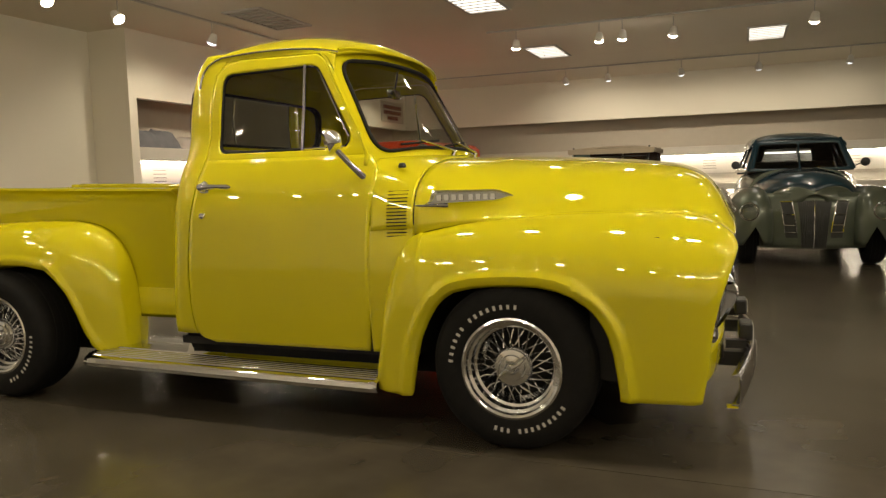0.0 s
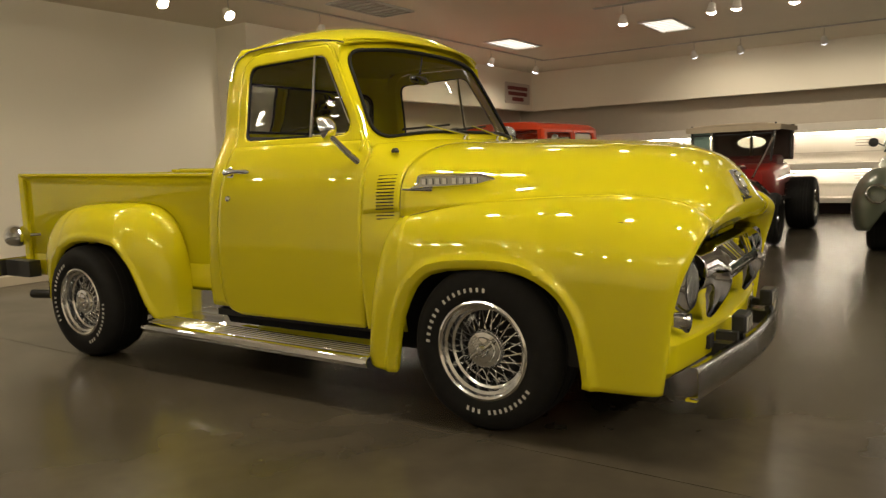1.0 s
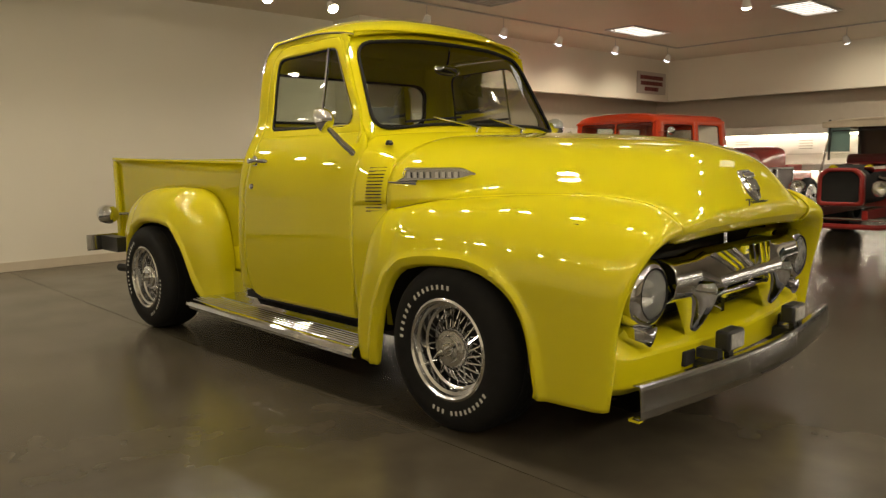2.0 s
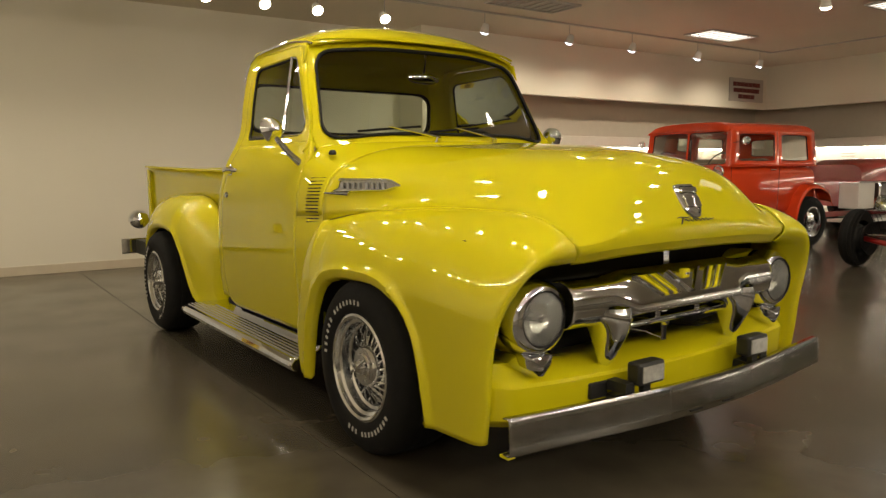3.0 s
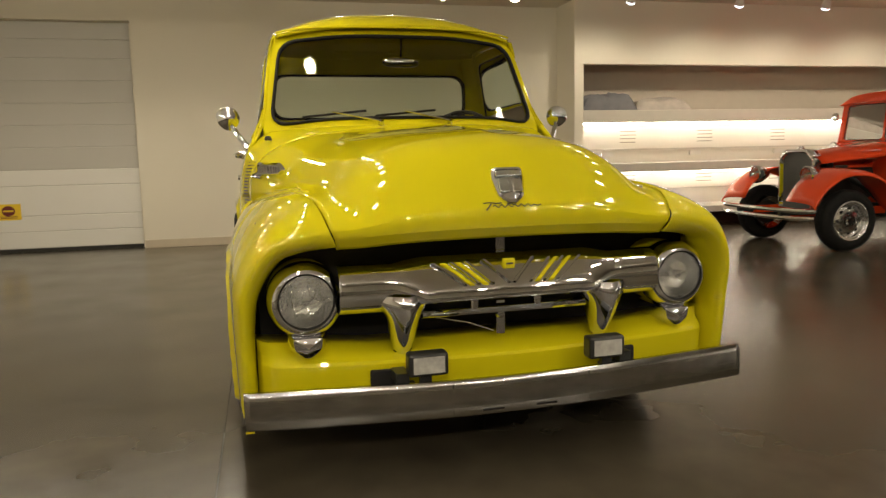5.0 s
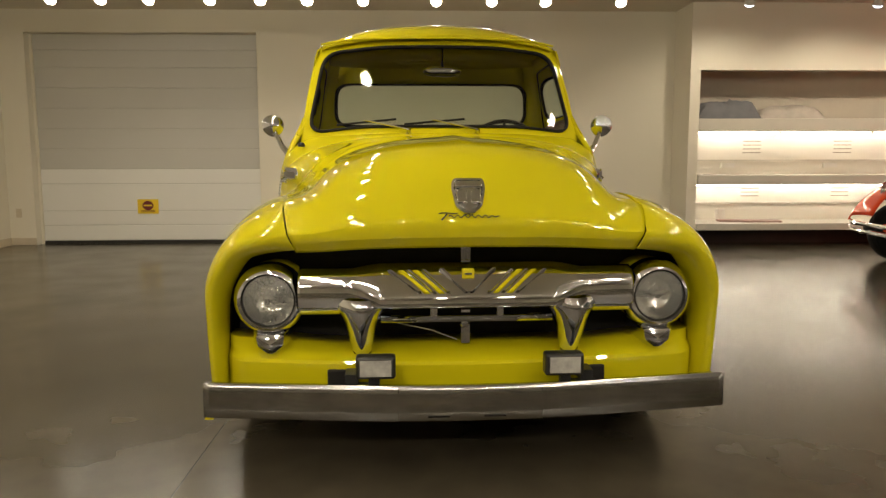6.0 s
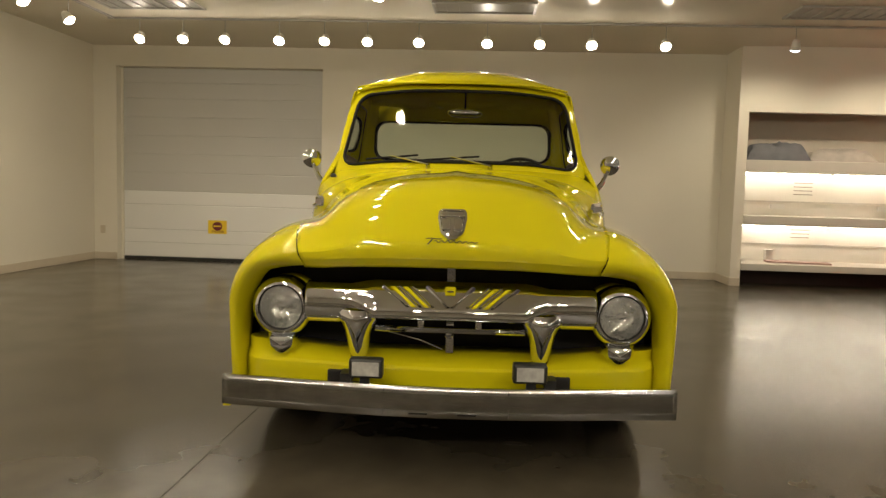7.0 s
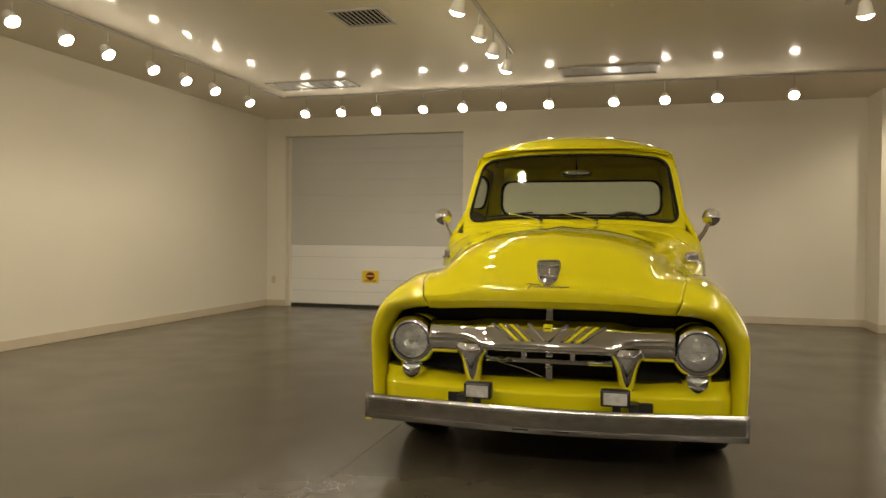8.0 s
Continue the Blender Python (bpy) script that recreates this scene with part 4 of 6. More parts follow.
# wipers
for s in (-1, 1):
    base = screen_point(s * 0.17, 1.225) + Vector((0.018, 0, 0.0))
    w = part("wiper", tube_mesh([base + Vector((0, 0, -0.012)), base + Vector((0.012, 0, 0.012))], [0.016, 0.012], 10), CHROME, truck, "chrome wiper with a black blade")
    tip = screen_point(s * 0.17 - 0.22, 1.285) + Vector((0.022, 0, 0))
    part("wiper_arm", tube_mesh([base + Vector((0.012, 0, 0.010)), tip], [0.006, 0.004], 6), CHROME, w)
    a, b = screen_point(s * 0.17 - 0.36, 1.262) + Vector((0.012, 0, 0)), screen_point(s * 0.17 - 0.06, 1.288) + Vector((0.014, 0, 0))
    part("wiper_blade", tube_mesh([a, (a + b) / 2, b], 0.006, 6), GASKET, w)

# louvre slots on the cowl sides, and the black filler knob
for s in (1, -1):
    for k in range(14):
        z = 0.864 + 0.0145 * k
        ends = []
        for x in (-0.550, -0.460):
            close = sorted(cowl_points, key=lambda p: (p.x - x) ** 2 + 2 * (p.z - z) ** 2)[:3]
            ends.append(sum(p.y for p in close) / 3 if z > 0.90 else cab_y(x, z) + 0.003 + 0.020 * max(0, (x + 0.615) / 0.18))
        turn = math.degrees(math.atan2(ends[1] - ends[0], 0.09))
        bm = box_mesh(-0.043, 0.043, -0.0016, 0.0016, -0.0024, 0.0024, pose(-0.505, s * (sum(ends) / 2 - 0.001), z, 0, -1.0, s * turn))
        part("vent_slot", bm, GASKET, truck)
bm = lathe_mesh([(0.0, 0.022), (0.012, 0.02), (0.018, 0.008), (0.016, 0.0)], pose(-0.518, -0.700, 1.152), 14)
part("cowl_knob", bm, BLACK, truck, "small black cowl knob")

# hood side badges: plain plates with a row of raised bars
def badge_point(x, z, out, side):
    """On the hood side, at a height, pushed out."""
    best = None
    for i in range(0, 61):
        u = 0.45 * i / 60
        for wv in (0.80, 0.85, 0.9, 0.95, 1.0):
            p = hood_point(u, wv)
            d = (p.x - x) ** 2 + (p.z - z) ** 2
            if best is None or d < best[0]:
                best = (d, p)
    return Vector((x, side * (best[1].y - out), z))


for side in (1, -1):
    outline = fillet([(-0.375, 1.004), (-0.36, 1.052), (-0.10, 1.050), (-0.03, 1.022), (-0.10, 1.000), (-0.40, 0.986)], 0.014, 3)
    n = len(outline)
    bm = bmesh.new()
    vs = [bm.verts.new(badge_point(x, z, 0.004, side)) for x, z in outline]
    inner = [bm.verts.new(badge_point(-0.20 + (x + 0.20) * 0.9, 1.022 + (z - 1.022) * 0.72, 0.015, side)) for x, z in outline]
    for k in range(n):
        bm.faces.new((vs[k], vs[(k + 1) % n], inner[(k + 1) % n], inner[k]))
    plate = part("hood_badge", bm, CHROME, truck, "long chrome badge with raised bars", angle=20)
    bm = bmesh.new()
    bm.faces.new([bm.verts.new(badge_point(-0.20 + (x + 0.20) * 0.9, 1.022 + (z - 1.022) * 0.72, 0.011, side)) for x, z in outline])
    tail = [badge_point(-0.425 + 0.13 * k / 8, 0.990 - 0.004 * k / 8, 0.005, side) for k in range(9)]
    part("badge_tail", tube_mesh(tail, [0.003 + 0.0006 * k for k in range(9)], 6), CHROME, plate, "thin chrome badge tail")
    part("badge_field", bm, WORN_CHROME, plate, "dull grey badge field")
    for k in range(8):
        x = -0.33 + 0.029 * k + (0.01 if k > 3 else 0)
        p = badge_point(x, 1.021, 0.014, side)
        part("raised_bar", box_mesh(-0.010, 0.010, -0.005, 0.005, -0.012, 0.012, Matrix.Translation(p)), CHROME, plate)

# hood shield and script bar
m = Matrix.Translation((0.800, 0, 0.968)) @ pose(0, 0, 0, 0, -27, 0)
outline = fillet([(-0.054, 0.064), (0.054, 0.064), (0.060, 0.03), (0.046, -0.045), (0.016, -0.072), (-0.016, -0.072), (-0.046, -0.045), (-0.060, 0.03)], 0.013, 3)
rows = []
for k, c in ((1.0, -0.03), (1.0, 0.004), (0.93, 0.016), (0.80, 0.020), (0.74, 0.013), (0.0, 0.020)):
    rows.append([m @ Vector((c - 0.25 * (a * k) ** 2 / 0.07, a * k, b * k)) for a, b in outline])
shield = part("hood_shield", grid_mesh(rows, close_v=True), CHROME, truck, "chrome shield emblem on the hood front", angle=25)
for a0, a1, b0, b1 in ((-0.05, 0.05, 0.026, 0.050), (-0.044, -0.006, -0.036, 0.016), (0.006, 0.044, -0.036, 0.016)):
    rounded(part("shield_field", box_mesh(0.010, 0.021, a0 * 0.9, a1 * 0.9, b0 * 0.9, b1 * 0.9, m), RIM_METAL, shield), 0.004)
bm = bmesh.new()


def on_nose(y, dz):
    """Just proud of the hood front, dz above the flourish's line."""
    u = 0.892 - 0.45 * dz
    lo, hi = 0.0, 1.0
    for k in range(24):
        mid_w = (lo + hi) / 2
        if -hood_point(u, mid_w).y < abs(y):
            lo = mid_w
        else:
            hi = mid_w
    p = hood_point(u, lo)
    return Vector((p.x + 0.002, y, p.z + 0.001))


add_tube(bm, [on_nose(-0.098 + 0.062 * k / 6, 0.018 + 0.003 * math.sin(k)) for k in range(7)], 0.0020, 6)
add_tube(bm, [on_nose(-0.072 - 0.006 * k, 0.014 - 0.012 * k) for k in range(4)], 0.0024, 6)
add_tube(bm, [on_nose(-0.066 + 0.164 * k / 54, -0.002 + 0.008 * math.sin(k * 0.85) * (1.0 if k < 44 else 0.4)) for k in range(55)], 0.0018, 6)
# chrome script in a dark colour that paints in its dark reflection
part("script_bar", bm, GRILLE_DARK, truck, "thin chrome flourish, its dark reflection put into the colour")

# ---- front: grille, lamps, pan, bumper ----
# solid black box: the shade behind the grille is put into its colour
part("grille_shade", box_mesh(0.30, 0.56, -0.80, 0.80, 0.30, 0.86), VOID, truck, "black box standing for the shade behind the grille")
rows = []
for s in range(-48, 49):
    y = 0.816 * s / 48
    q = abs(s / 48)
    rise = 0.035 * max(0, q - 0.55) / 0.45
    cx, cz = 0.800 - 0.072 * q ** 2.2 - 0.052 * max(0.0, (q - 0.90) / 0.10) ** 2, 0.408 + 0.010 * q
    rows.append([Vector((0.56, y, 0.452 + rise)), Vector((min(0.672, cx - 0.036), y, 0.450 + rise)), Vector((cx - 0.030, y, cz + 0.014 + 0.3 * rise)), Vector((cx - 0.006, y, cz + 0.004)), Vector((cx, y, cz - 0.006)),
                 Vector((cx, y, 0.370)), Vector((cx - 0.006, y, 0.310)), Vector((cx - 0.03, y, 0.285))])
pan = thicken(part("front_pan", grid_mesh(rows), YELLOW, truck, angle=24), 0.006)
for s in (-1, 1):
    rounded(part("bracket_slot", box_mesh(0.770, 0.792, s * 0.43 - 0.040, s * 0.43 + 0.040, 0.335, 0.390), VOID, pan, "dark bumper bracket slot"), 0.006)

# main bar: a faceted chrome section that steps at the tusks
def bar_section(y):
    """From its top edge forward and down to its lower back edge; rounder beyond the tusks."""
    a = abs(y)
    k = min(1, max(0, (a - 0.29) / 0.10))
    fx = 0.838
    mid = [(fx - 0.112, 0.745), (fx - 0.086, 0.742), (fx - 0.058, 0.722), (fx - 0.030, 0.684), (fx - 0.010, 0.646), (fx, 0.620), (fx - 0.003, 0.606), (fx - 0.02, 0.598), (fx - 0.07, 0.600)]
    wing = []
    for j in range(9):
        t = math.radians(112 - 224 * j / 8)
        wing.append((0.735 - 0.05 * max(0, a - 0.40) + 0.075 * math.cos(t), 0.648 + 0.082 * math.copysign(abs(math.sin(t)) ** 0.8, math.sin(t))))
    return [(p[0] + (q[0] - p[0]) * k, p[1] + (q[1] - p[1]) * k) for p, q in zip(mid, wing)]


rows = []
for k in range(-56, 57):
    y = k * 0.01
    rows.append([Vector((x, y, z)) for x, z in bar_section(y)])
bar = part("grille_bar", grid_mesh(rows), CHROME, truck, "heavy chrome grille bar", angle=50)
thicken(bar, 0.006)
for s in (-1, 1):
    rows = []
    half_w = smooth([0.422, 0.44, 0.47, 0.52, 0.56, 0.585, 0.605, 0.63], [0.018, 0.031, 0.037, 0.046, 0.057, 0.075, 0.100, 0.125])
    nose = smooth([0.422, 0.45, 0.50, 0.56, 0.60, 0.63], [0.757, 0.780, 0.812, 0.842, 0.850, 0.838])
    for k in range(21):
        z = 0.63 - 0.208 * k / 20
        w, fx = half_w(z), nose(z)
        back = 0.715 if z > 0.56 else 0.715 + 0.26 * (0.56 - z)
        sec = [(back, -w), (fx - 0.9 * w, -w), (fx - 0.45 * w, -w * 0.72), (fx - 0.10 * w, -w * 0.25), (fx, 0), (fx - 0.10 * w, w * 0.25), (fx - 0.45 * w, w * 0.72), (fx - 0.9 * w, w), (back, w)]
        rows.append([Vector((x, s * 0.355 + y, z)) for x, y in sec])
    bm = grid_mesh(rows)
    bm.faces.new([bm.verts.new(v) for v in rows[-1]])
    bmesh.ops.remove_doubles(bm, verts=bm.verts, dist=1e-4)
    part("grille_tusk", bm, CHROME, bar, "pointed chrome tusk", angle=60)
rows = [[Vector((0.765 + x, y, 0.554 + z)) for x, z in ((-0.05, 0.018), (-0.006, 0.016), (0.008, 0.010), (0.014, 0.0), (0.008, -0.010), (-0.006, -0.014), (-0.05, -0.012))] for y in (-0.29, -0.15, 0.0, 0.15, 0.29)]
thicken(part("lower_bar", grid_mesh(rows), CHROME, bar, "slim chrome lower bar"), 0.004)
for y in (-0.112, 0.112):
    rounded(part("bar_link", box_mesh(0.735, 0.775, y - 0.013, y + 0.013, 0.548, 0.612), CHROME, bar), 0.005)
part("hood_latch", box_mesh(0.700, 0.715, -0.016, 0.016, 0.73, 0.82), CHROME, truck, "chrome latch strip")
part("latch_strip", box_mesh(0.700, 0.712, -0.015, 0.015, 0.455, 0.60), CHROME, truck, "chrome latch strip")
bm = lathe_mesh([(0.0, 0.022), (0.012, 0.018), (0.017, 0.006), (0.015, 0.0)], pose(0.712, -0.004, 0.527, 0, 90, 0), 14)
part("latch_knob", bm, CHROME, truck, "chrome latch knob")
part("pull_wire", tube_mesh([(0.73, -0.24, 0.535), (0.72, -0.12, 0.505), (0.72, -0.03, 0.470)], 0.0018, 5), METAL_GREY, truck, "thin hood release wire")
# slanted ribs and the V, standing on the sloping face of the bar
def face(y, t, out):
    """On the sloping upper face of the bar: t 0 low, 1 high."""
    (xa, za), (xb, zb) = bar_section(y)[4], bar_section(y)[2]
    return Vector((xa + (xb - xa) * t + out * 0.75, y, za + (zb - za) * t + out * 0.65))


for s in (-1, 1):
    for y0, y1, rib_w, paint in ((0.060, 0.150, 0.007, 0), (0.083, 0.176, 0.011, 1), (0.107, 0.200, 0.007, 0), (0.130, 0.225, 0.011, 1), (0.154, 0.262, 0.007, 0)):
        bm = bmesh.new()
        rows = []
        for t in (0.04, 0.08, 0.4, 0.7, 0.95, 0.99):
            y = s * (y0 + (y1 - y0) * t)
            up = (0.008 if paint else 0.012) if 0.05 < t < 0.97 else 0.001
            rows.append([face(y - rib_w, t, 0.0), face(y - rib_w * 0.6, t, up), face(y + rib_w * 0.6, t, up), face(y + rib_w, t, 0.0)])
        add_grid(bm, rows)
        part("bar_rib", bm, YELLOW if paint else CHROME, bar, "slanted yellow rib" if paint else "slanted chrome rib")
    bm = bmesh.new()
    rows = []
    for t in (0.05, 0.35, 0.7, 0.98):
        y = s * (0.0 + 0.088 * t)
        rows.append([face(y - 0.010, t, 0.0), face(y - 0.005, t, 0.014), face(y + 0.005, t, 0.014), face(y + 0.010, t, 0.0)])
    add_grid(bm, rows)
    part("v_arm", bm, CHROME, bar, "arm of the chrome V")
p = face(0, 0.78, 0.010)
rounded(part("bar_badge", box_mesh(-0.014, 0.006, -0.021, 0.021, -0.017, 0.017, Matrix.Translation(p)), YELLOW, bar, "small yellow block on the V"), 0.005)
part("badge_bar", box_mesh(0.006, 0.008, -0.012, 0.012, -0.003, 0.003, Matrix.Translation(p)), CHROME, bar)

# headlamps and the parking lamps below them
for s in (-1, 1):
    axis = pose(-0.030, s * 0.661, 0.624, 0, 90, 0)
    bez = part("headlamp", lathe_mesh([(0.108, 0.690), (0.117, 0.700), (0.121, 0.722), (0.1215, 0.748), (0.119, 0.768), (0.113, 0.784), (0.105, 0.794), (0.096, 0.800), (0.089, 0.802), (0.085, 0.799), (0.084, 0.788)], axis, 56),
               CHROME, truck, "round headlamp in a deep chrome bezel")
    part("lamp_bucket", lathe_mesh([(0.104, 0.52), (0.116, 0.60), (0.118, 0.680), (0.112, 0.698)], axis, 40), YELLOW, bez, "yellow headlamp bucket")
    part("reflector", lathe_mesh([(0.0, 0.738), (0.03, 0.742), (0.060, 0.756), (0.0845, 0.788)], axis, 36), HEADLAMP, bez, "bright headlamp reflector")
    part("lens", lathe_mesh([(0.0, 0.822), (0.03, 0.819), (0.06, 0.810), (0.0845, 0.796)], axis, 36), FLUTED, bez, "clear fluted headlamp lens")
    part("lens_gasket", lathe_mesh([(0.0835, 0.797), (0.085, 0.8025), (0.088, 0.8045), (0.0895, 0.802)], axis, 48), GASKET, bez, "dark ring round the lens")
    part("bulb_shield", lathe_mesh([(0.0, 0.790), (0.014, 0.786), (0.017, 0.775), (0.012, 0.742)], axis, 16), RIM_METAL, bez, "small dark bulb shield")
    outline = fillet([(-0.066, 0.040), (0.066, 0.040), (0.060, -0.012), (0.014, -0.050), (-0.014, -0.050), (-0.060, -0.012)], 0.012, 3)
    rows = []
    for x, k in ((0.60, 1.0), (0.705, 1.0), (0.738, 0.92), (0.760, 0.70), (0.768, 0.35), (0.770, 0.02)):
        rows.append([Vector((x, s * 0.660 + a * k, 0.474 + (b - (-0.004)) * k)) for a, b in outline])
    part("parking_lamp", grid_mesh(rows, close_v=True), CHROME, truck, "small pointed chrome parking lamp", angle=30)

# front bumper: a flat blade in three facets, on brackets
def bumper_x(y):
    a = abs(y)
    return 0.930 - 0.008 * (a / 0.24) ** 2 if a < 0.24 else 0.922 - 0.080 * ((a - 0.24) / 0.63) ** 1.15


rows = []
for k in range(-43, 44):
    y = 0.865 * k / 43
    x = bumper_x(y)
    rows.append([Vector((x - 0.028, y, 0.368)), Vector((x - 0.006, y, 0.370)), Vector((x, y, 0.363)), Vector((x + 0.002, y, 0.345)), Vector((x + 0.004, y, 0.315)), Vector((x + 0.005, y, 0.285)), Vector((x + 0.004, y, 0.262)), Vector((x - 0.003, y, 0.254)), Vector((x - 0.028, y, 0.256))])
bumper = part("front_bumper", grid_mesh(rows), WORN_CHROME, truck, "plain worn chrome blade bumper", angle=50)
thicken(bumper, 0.005)
for y in (-0.105, 0.075):
    part("bumper_slot", box_mesh(bumper_x(y) - 0.002, bumper_x(y) + 0.0062, y - 0.035, y + 0.035, 0.268, 0.274), GASKET, bumper)
for y in (-0.235, 0.228):
    part("bumper_seam", box_mesh(bumper_x(y) - 0.002, bumper_x(y) + 0.0058, y - 0.0015, y + 0.0015, 0.262, 0.362), RIM_METAL, bumper)
for s in (-1, 1):
    part("bumper_bracket", box_mesh(0.60, 0.895, s * 0.36 - 0.03, s * 0.36 + 0.03, 0.285, 0.345), BLACK, bumper, "black bumper bracket")

part("bumper_tab", box_mesh(0.800, 0.838, -0.864, -0.838, 0.246, 0.2535), YELLOW, bumper, "small yellow bracket end")

# driving lamps on the bumper
for s in (-1, 1):
    f = part("driving_lamp", box_mesh(0.850, 0.906, s * 0.306 - 0.064, s * 0.306 + 0.064, 0.388, 0.462), BLACK, truck, "small black rectangular driving lamp")
    rounded(f, 0.01, 3)
    part("lamp_glass", box_mesh(0.902, 0.910, s * 0.306 - 0.050, s * 0.306 + 0.050, 0.399, 0.451), GLEAM_GLASS, f, "rectangular lamp glass with its gleam in the colour")
    part("lamp_foot", box_mesh(0.868, 0.888, s * 0.312 - 0.018, s * 0.312 + 0.018, 0.345, 0.39), BLACK, f)
    part("lamp_bracket", box_mesh(0.80, 0.88, s * 0.306 + s * 0.058, s * 0.306 + s * 0.100, 0.364, 0.398), BLACK, f, "black lamp bracket")

# door mirrors: a round chrome head on a stalk
for s in (-1, 1):
    root = Vector((-0.655, s * 0.775, 1.105))
    head = Vector((-0.775, s * 0.876, 1.268))
    mir = part("door_mirror", tube_mesh([root, root.lerp(head, 0.35) + Vector((0, s * 0.012, 0)), root.lerp(head, 0.75) + Vector((0, s * 0.008, 0)), head + Vector((0.012, 0, -0.02))], [0.017, 0.014, 0.012, 0.010], 10), CHROME, truck, "round chrome mirror on a stalk")
    turn = Matrix.Translation(head) @ pose(0, 0, 0, 0, 74, -34 * s)
    part("mirror_head", lathe_mesh([(0.0, 0.056), (0.016, 0.054), (0.032, 0.046), (0.046, 0.031), (0.055, 0.012), (0.0585, -0.004), (0.0585, -0.012), (0.054, -0.016), (0.0, -0.015)], turn, 32), CHROME, mir, "domed chrome mirror head")
    part("mirror_foot", box_mesh(-0.02, 0.012, -0.012, 0.012, -0.03, 0.012, Matrix.Translation(root)), GASKET, mir, "black mirror foot")

# ---- running boards: ribbed chrome steps ----
def board_z(x):
    return float(np.interp(x, [-2.20, -0.585], [0.262, 0.242]))


rows = []
for k in range(41):
    x = -2.20 + (2.20 - 0.590) * k / 40
    z = board_z(x)
    row = [Vector((x, -0.716, z + 0.098)), Vector((x, -0.722, z + 0.092)), Vector((x, -0.745, z + 0.040)), Vector((x, -0.756, z + 0.030))]
    if x < -1.71:
        row = [Vector((x, y, z + dz)) for y, dz in ((-0.640, 0.040), (-0.680, 0.034), (-0.720, 0.030), (-0.756, 0.030))]
    n = 30
    for j in range(n + 1):
        y = -0.762 - 0.100 * j / n
        row.append(Vector((x, y, z + 0.022 - 0.014 * j / n + 0.007 * abs(math.sin(j / n * math.pi * 5)) ** 0.7)))
    row += [Vector((x, -0.872, z + 0.006)), Vector((x, -0.887, z - 0.006)), Vector((x, -0.893, z - 0.024)), Vector((x, -0.886, z - 0.042)), Vector((x, -0.868, z - 0.048))]
    rows.append(row)
for ob in both("running_board", grid_mesh(rows), CHROME, "ribbed chrome running board", angle=30):
    thicken(ob, 0.004)
for ob in both("sill", box_mesh(-1.68, -0.60, -0.775, -0.70, 0.338, 0.372), VOID, "dark sill under the door"):
    pass
for ob in both("splash_panel", box_mesh(-2.06, -1.69, -0.648, -0.634, 0.24, 0.432), RIM_METAL, "bright splash panel"):
    pass

# ---- cargo box ----
box_top = lin([-3.80, -1.78], [1.130, 1.085])
rows = []
for k in range(31):
    x = -3.735 + (3.735 - 1.775) * k / 30
    t = box_top(x)
    rows.append([Vector((x, -0.622, 0.43)), Vector((x, -0.632, 0.45)), Vector((x, -0.632, 0.575)), Vector((x, -0.628, 0.58)), Vector((x, -0.632, 0.585)), Vector((x, -0.632, t - 0.075)), Vector((x, -0.638, t - 0.045)), Vector((x, -0.668, t - 0.018)),
                 Vector((x, -0.682, t - 0.008)), Vector((x, -0.680, t + 0.004)), Vector((x, -0.64, t + 0.006)), Vector((x, -0.615, t - 0.004)), Vector((x, -0.610, t - 0.03))])
for ob in both("box_side", grid_mesh(rows), YELLOW, angle=45):
    thicken(ob, 0.006)
for ob in both("stake_post", box_mesh(-3.80, -3.735, -0.655, -0.605, 0.43, 1.135), YELLOW):
    rounded(ob, 0.008)
rounded(part("box_front", box_mesh(-1.79, -1.768, -0.61, 0.61, 0.45, 1.075), YELLOW, truck), 0.006)
rounded(part("tailgate", box_mesh(-3.79, -3.765, -0.60, 0.60, 0.50, 1.115), YELLOW, truck), 0.008)
bed = part("bed_floor", box_mesh(-3.76, -1.79, -0.61, 0.61, 0.50, 0.525), BED_WOOD, truck, "dark wooden bed floor")
for k in range(7):
    y = -0.52 + 0.173 * k
    part("bed_strip", box_mesh(-3.76, -1.79, y - 0.008, y + 0.008, 0.527, 0.531), CHROME, bed)

# rear fenders
RA_X = [-3.165, -3.160, -3.12, -3.066, -2.98, -2.86, -2.738, -2.60, -2.459, -2.40, -2.342, -2.30, -2.263, -2.225, -2.190, -2.185]
RA_Z = [0.30, 0.345, 0.46, 0.560, 0.645, 0.690, 0.703, 0.702, 0.680, 0.630, 0.556, 0.465, 0.370, 0.295, 0.262, 0.260]
RX0, RX1 = -3.375, -2.055
ra_low = lin([RX0] + [-3.166] + RA_X + [RX1], [0.345] + [0.31] + RA_Z + [0.285])
rows = []
xs = sorted(set([RX0 + (RX1 - RX0) * k / 120 for k in range(121)] + [RX0 + 0.0006 * 2 ** k for k in range(6)] + [RX1 - 0.0006 * 2 ** k for k in range(6)]))
for x in xs:
    s = (x - (RX0 + RX1) / 2) / ((RX1 - RX0) / 2)
    yo = -(0.634 + 0.232 * (max(0.0, 1 - abs(s) ** 3.6)) ** 0.42)
    zl = ra_low(x)
    zt = max(zl + 0.03, 0.30 + 0.632 * (max(0.0, 1 - abs(s) ** 4.6)) ** 0.30 - 0.02 * max(0, -s))
    zm = max(zl + 0.015, zt - 0.30)
    row = []
    for j in range(25):
        a = j / 24 * math.pi / 2
        row.append((-0.634 + (yo + 0.634) * math.sin(a) ** (2 / 2.05), zm + (zt - zm) * math.cos(a) ** (2 / 2.05)))
    for j in range(1, 21):
        k = j / 20
        row.append((yo + 0.010 * k * k, zm + (zl - zm) * k))
    rows.append([Vector((x, lip(x, z, y, RA_X, RA_Z, 0.038, 0.012) if y < -0.80 else y, z)) for y, z in row])
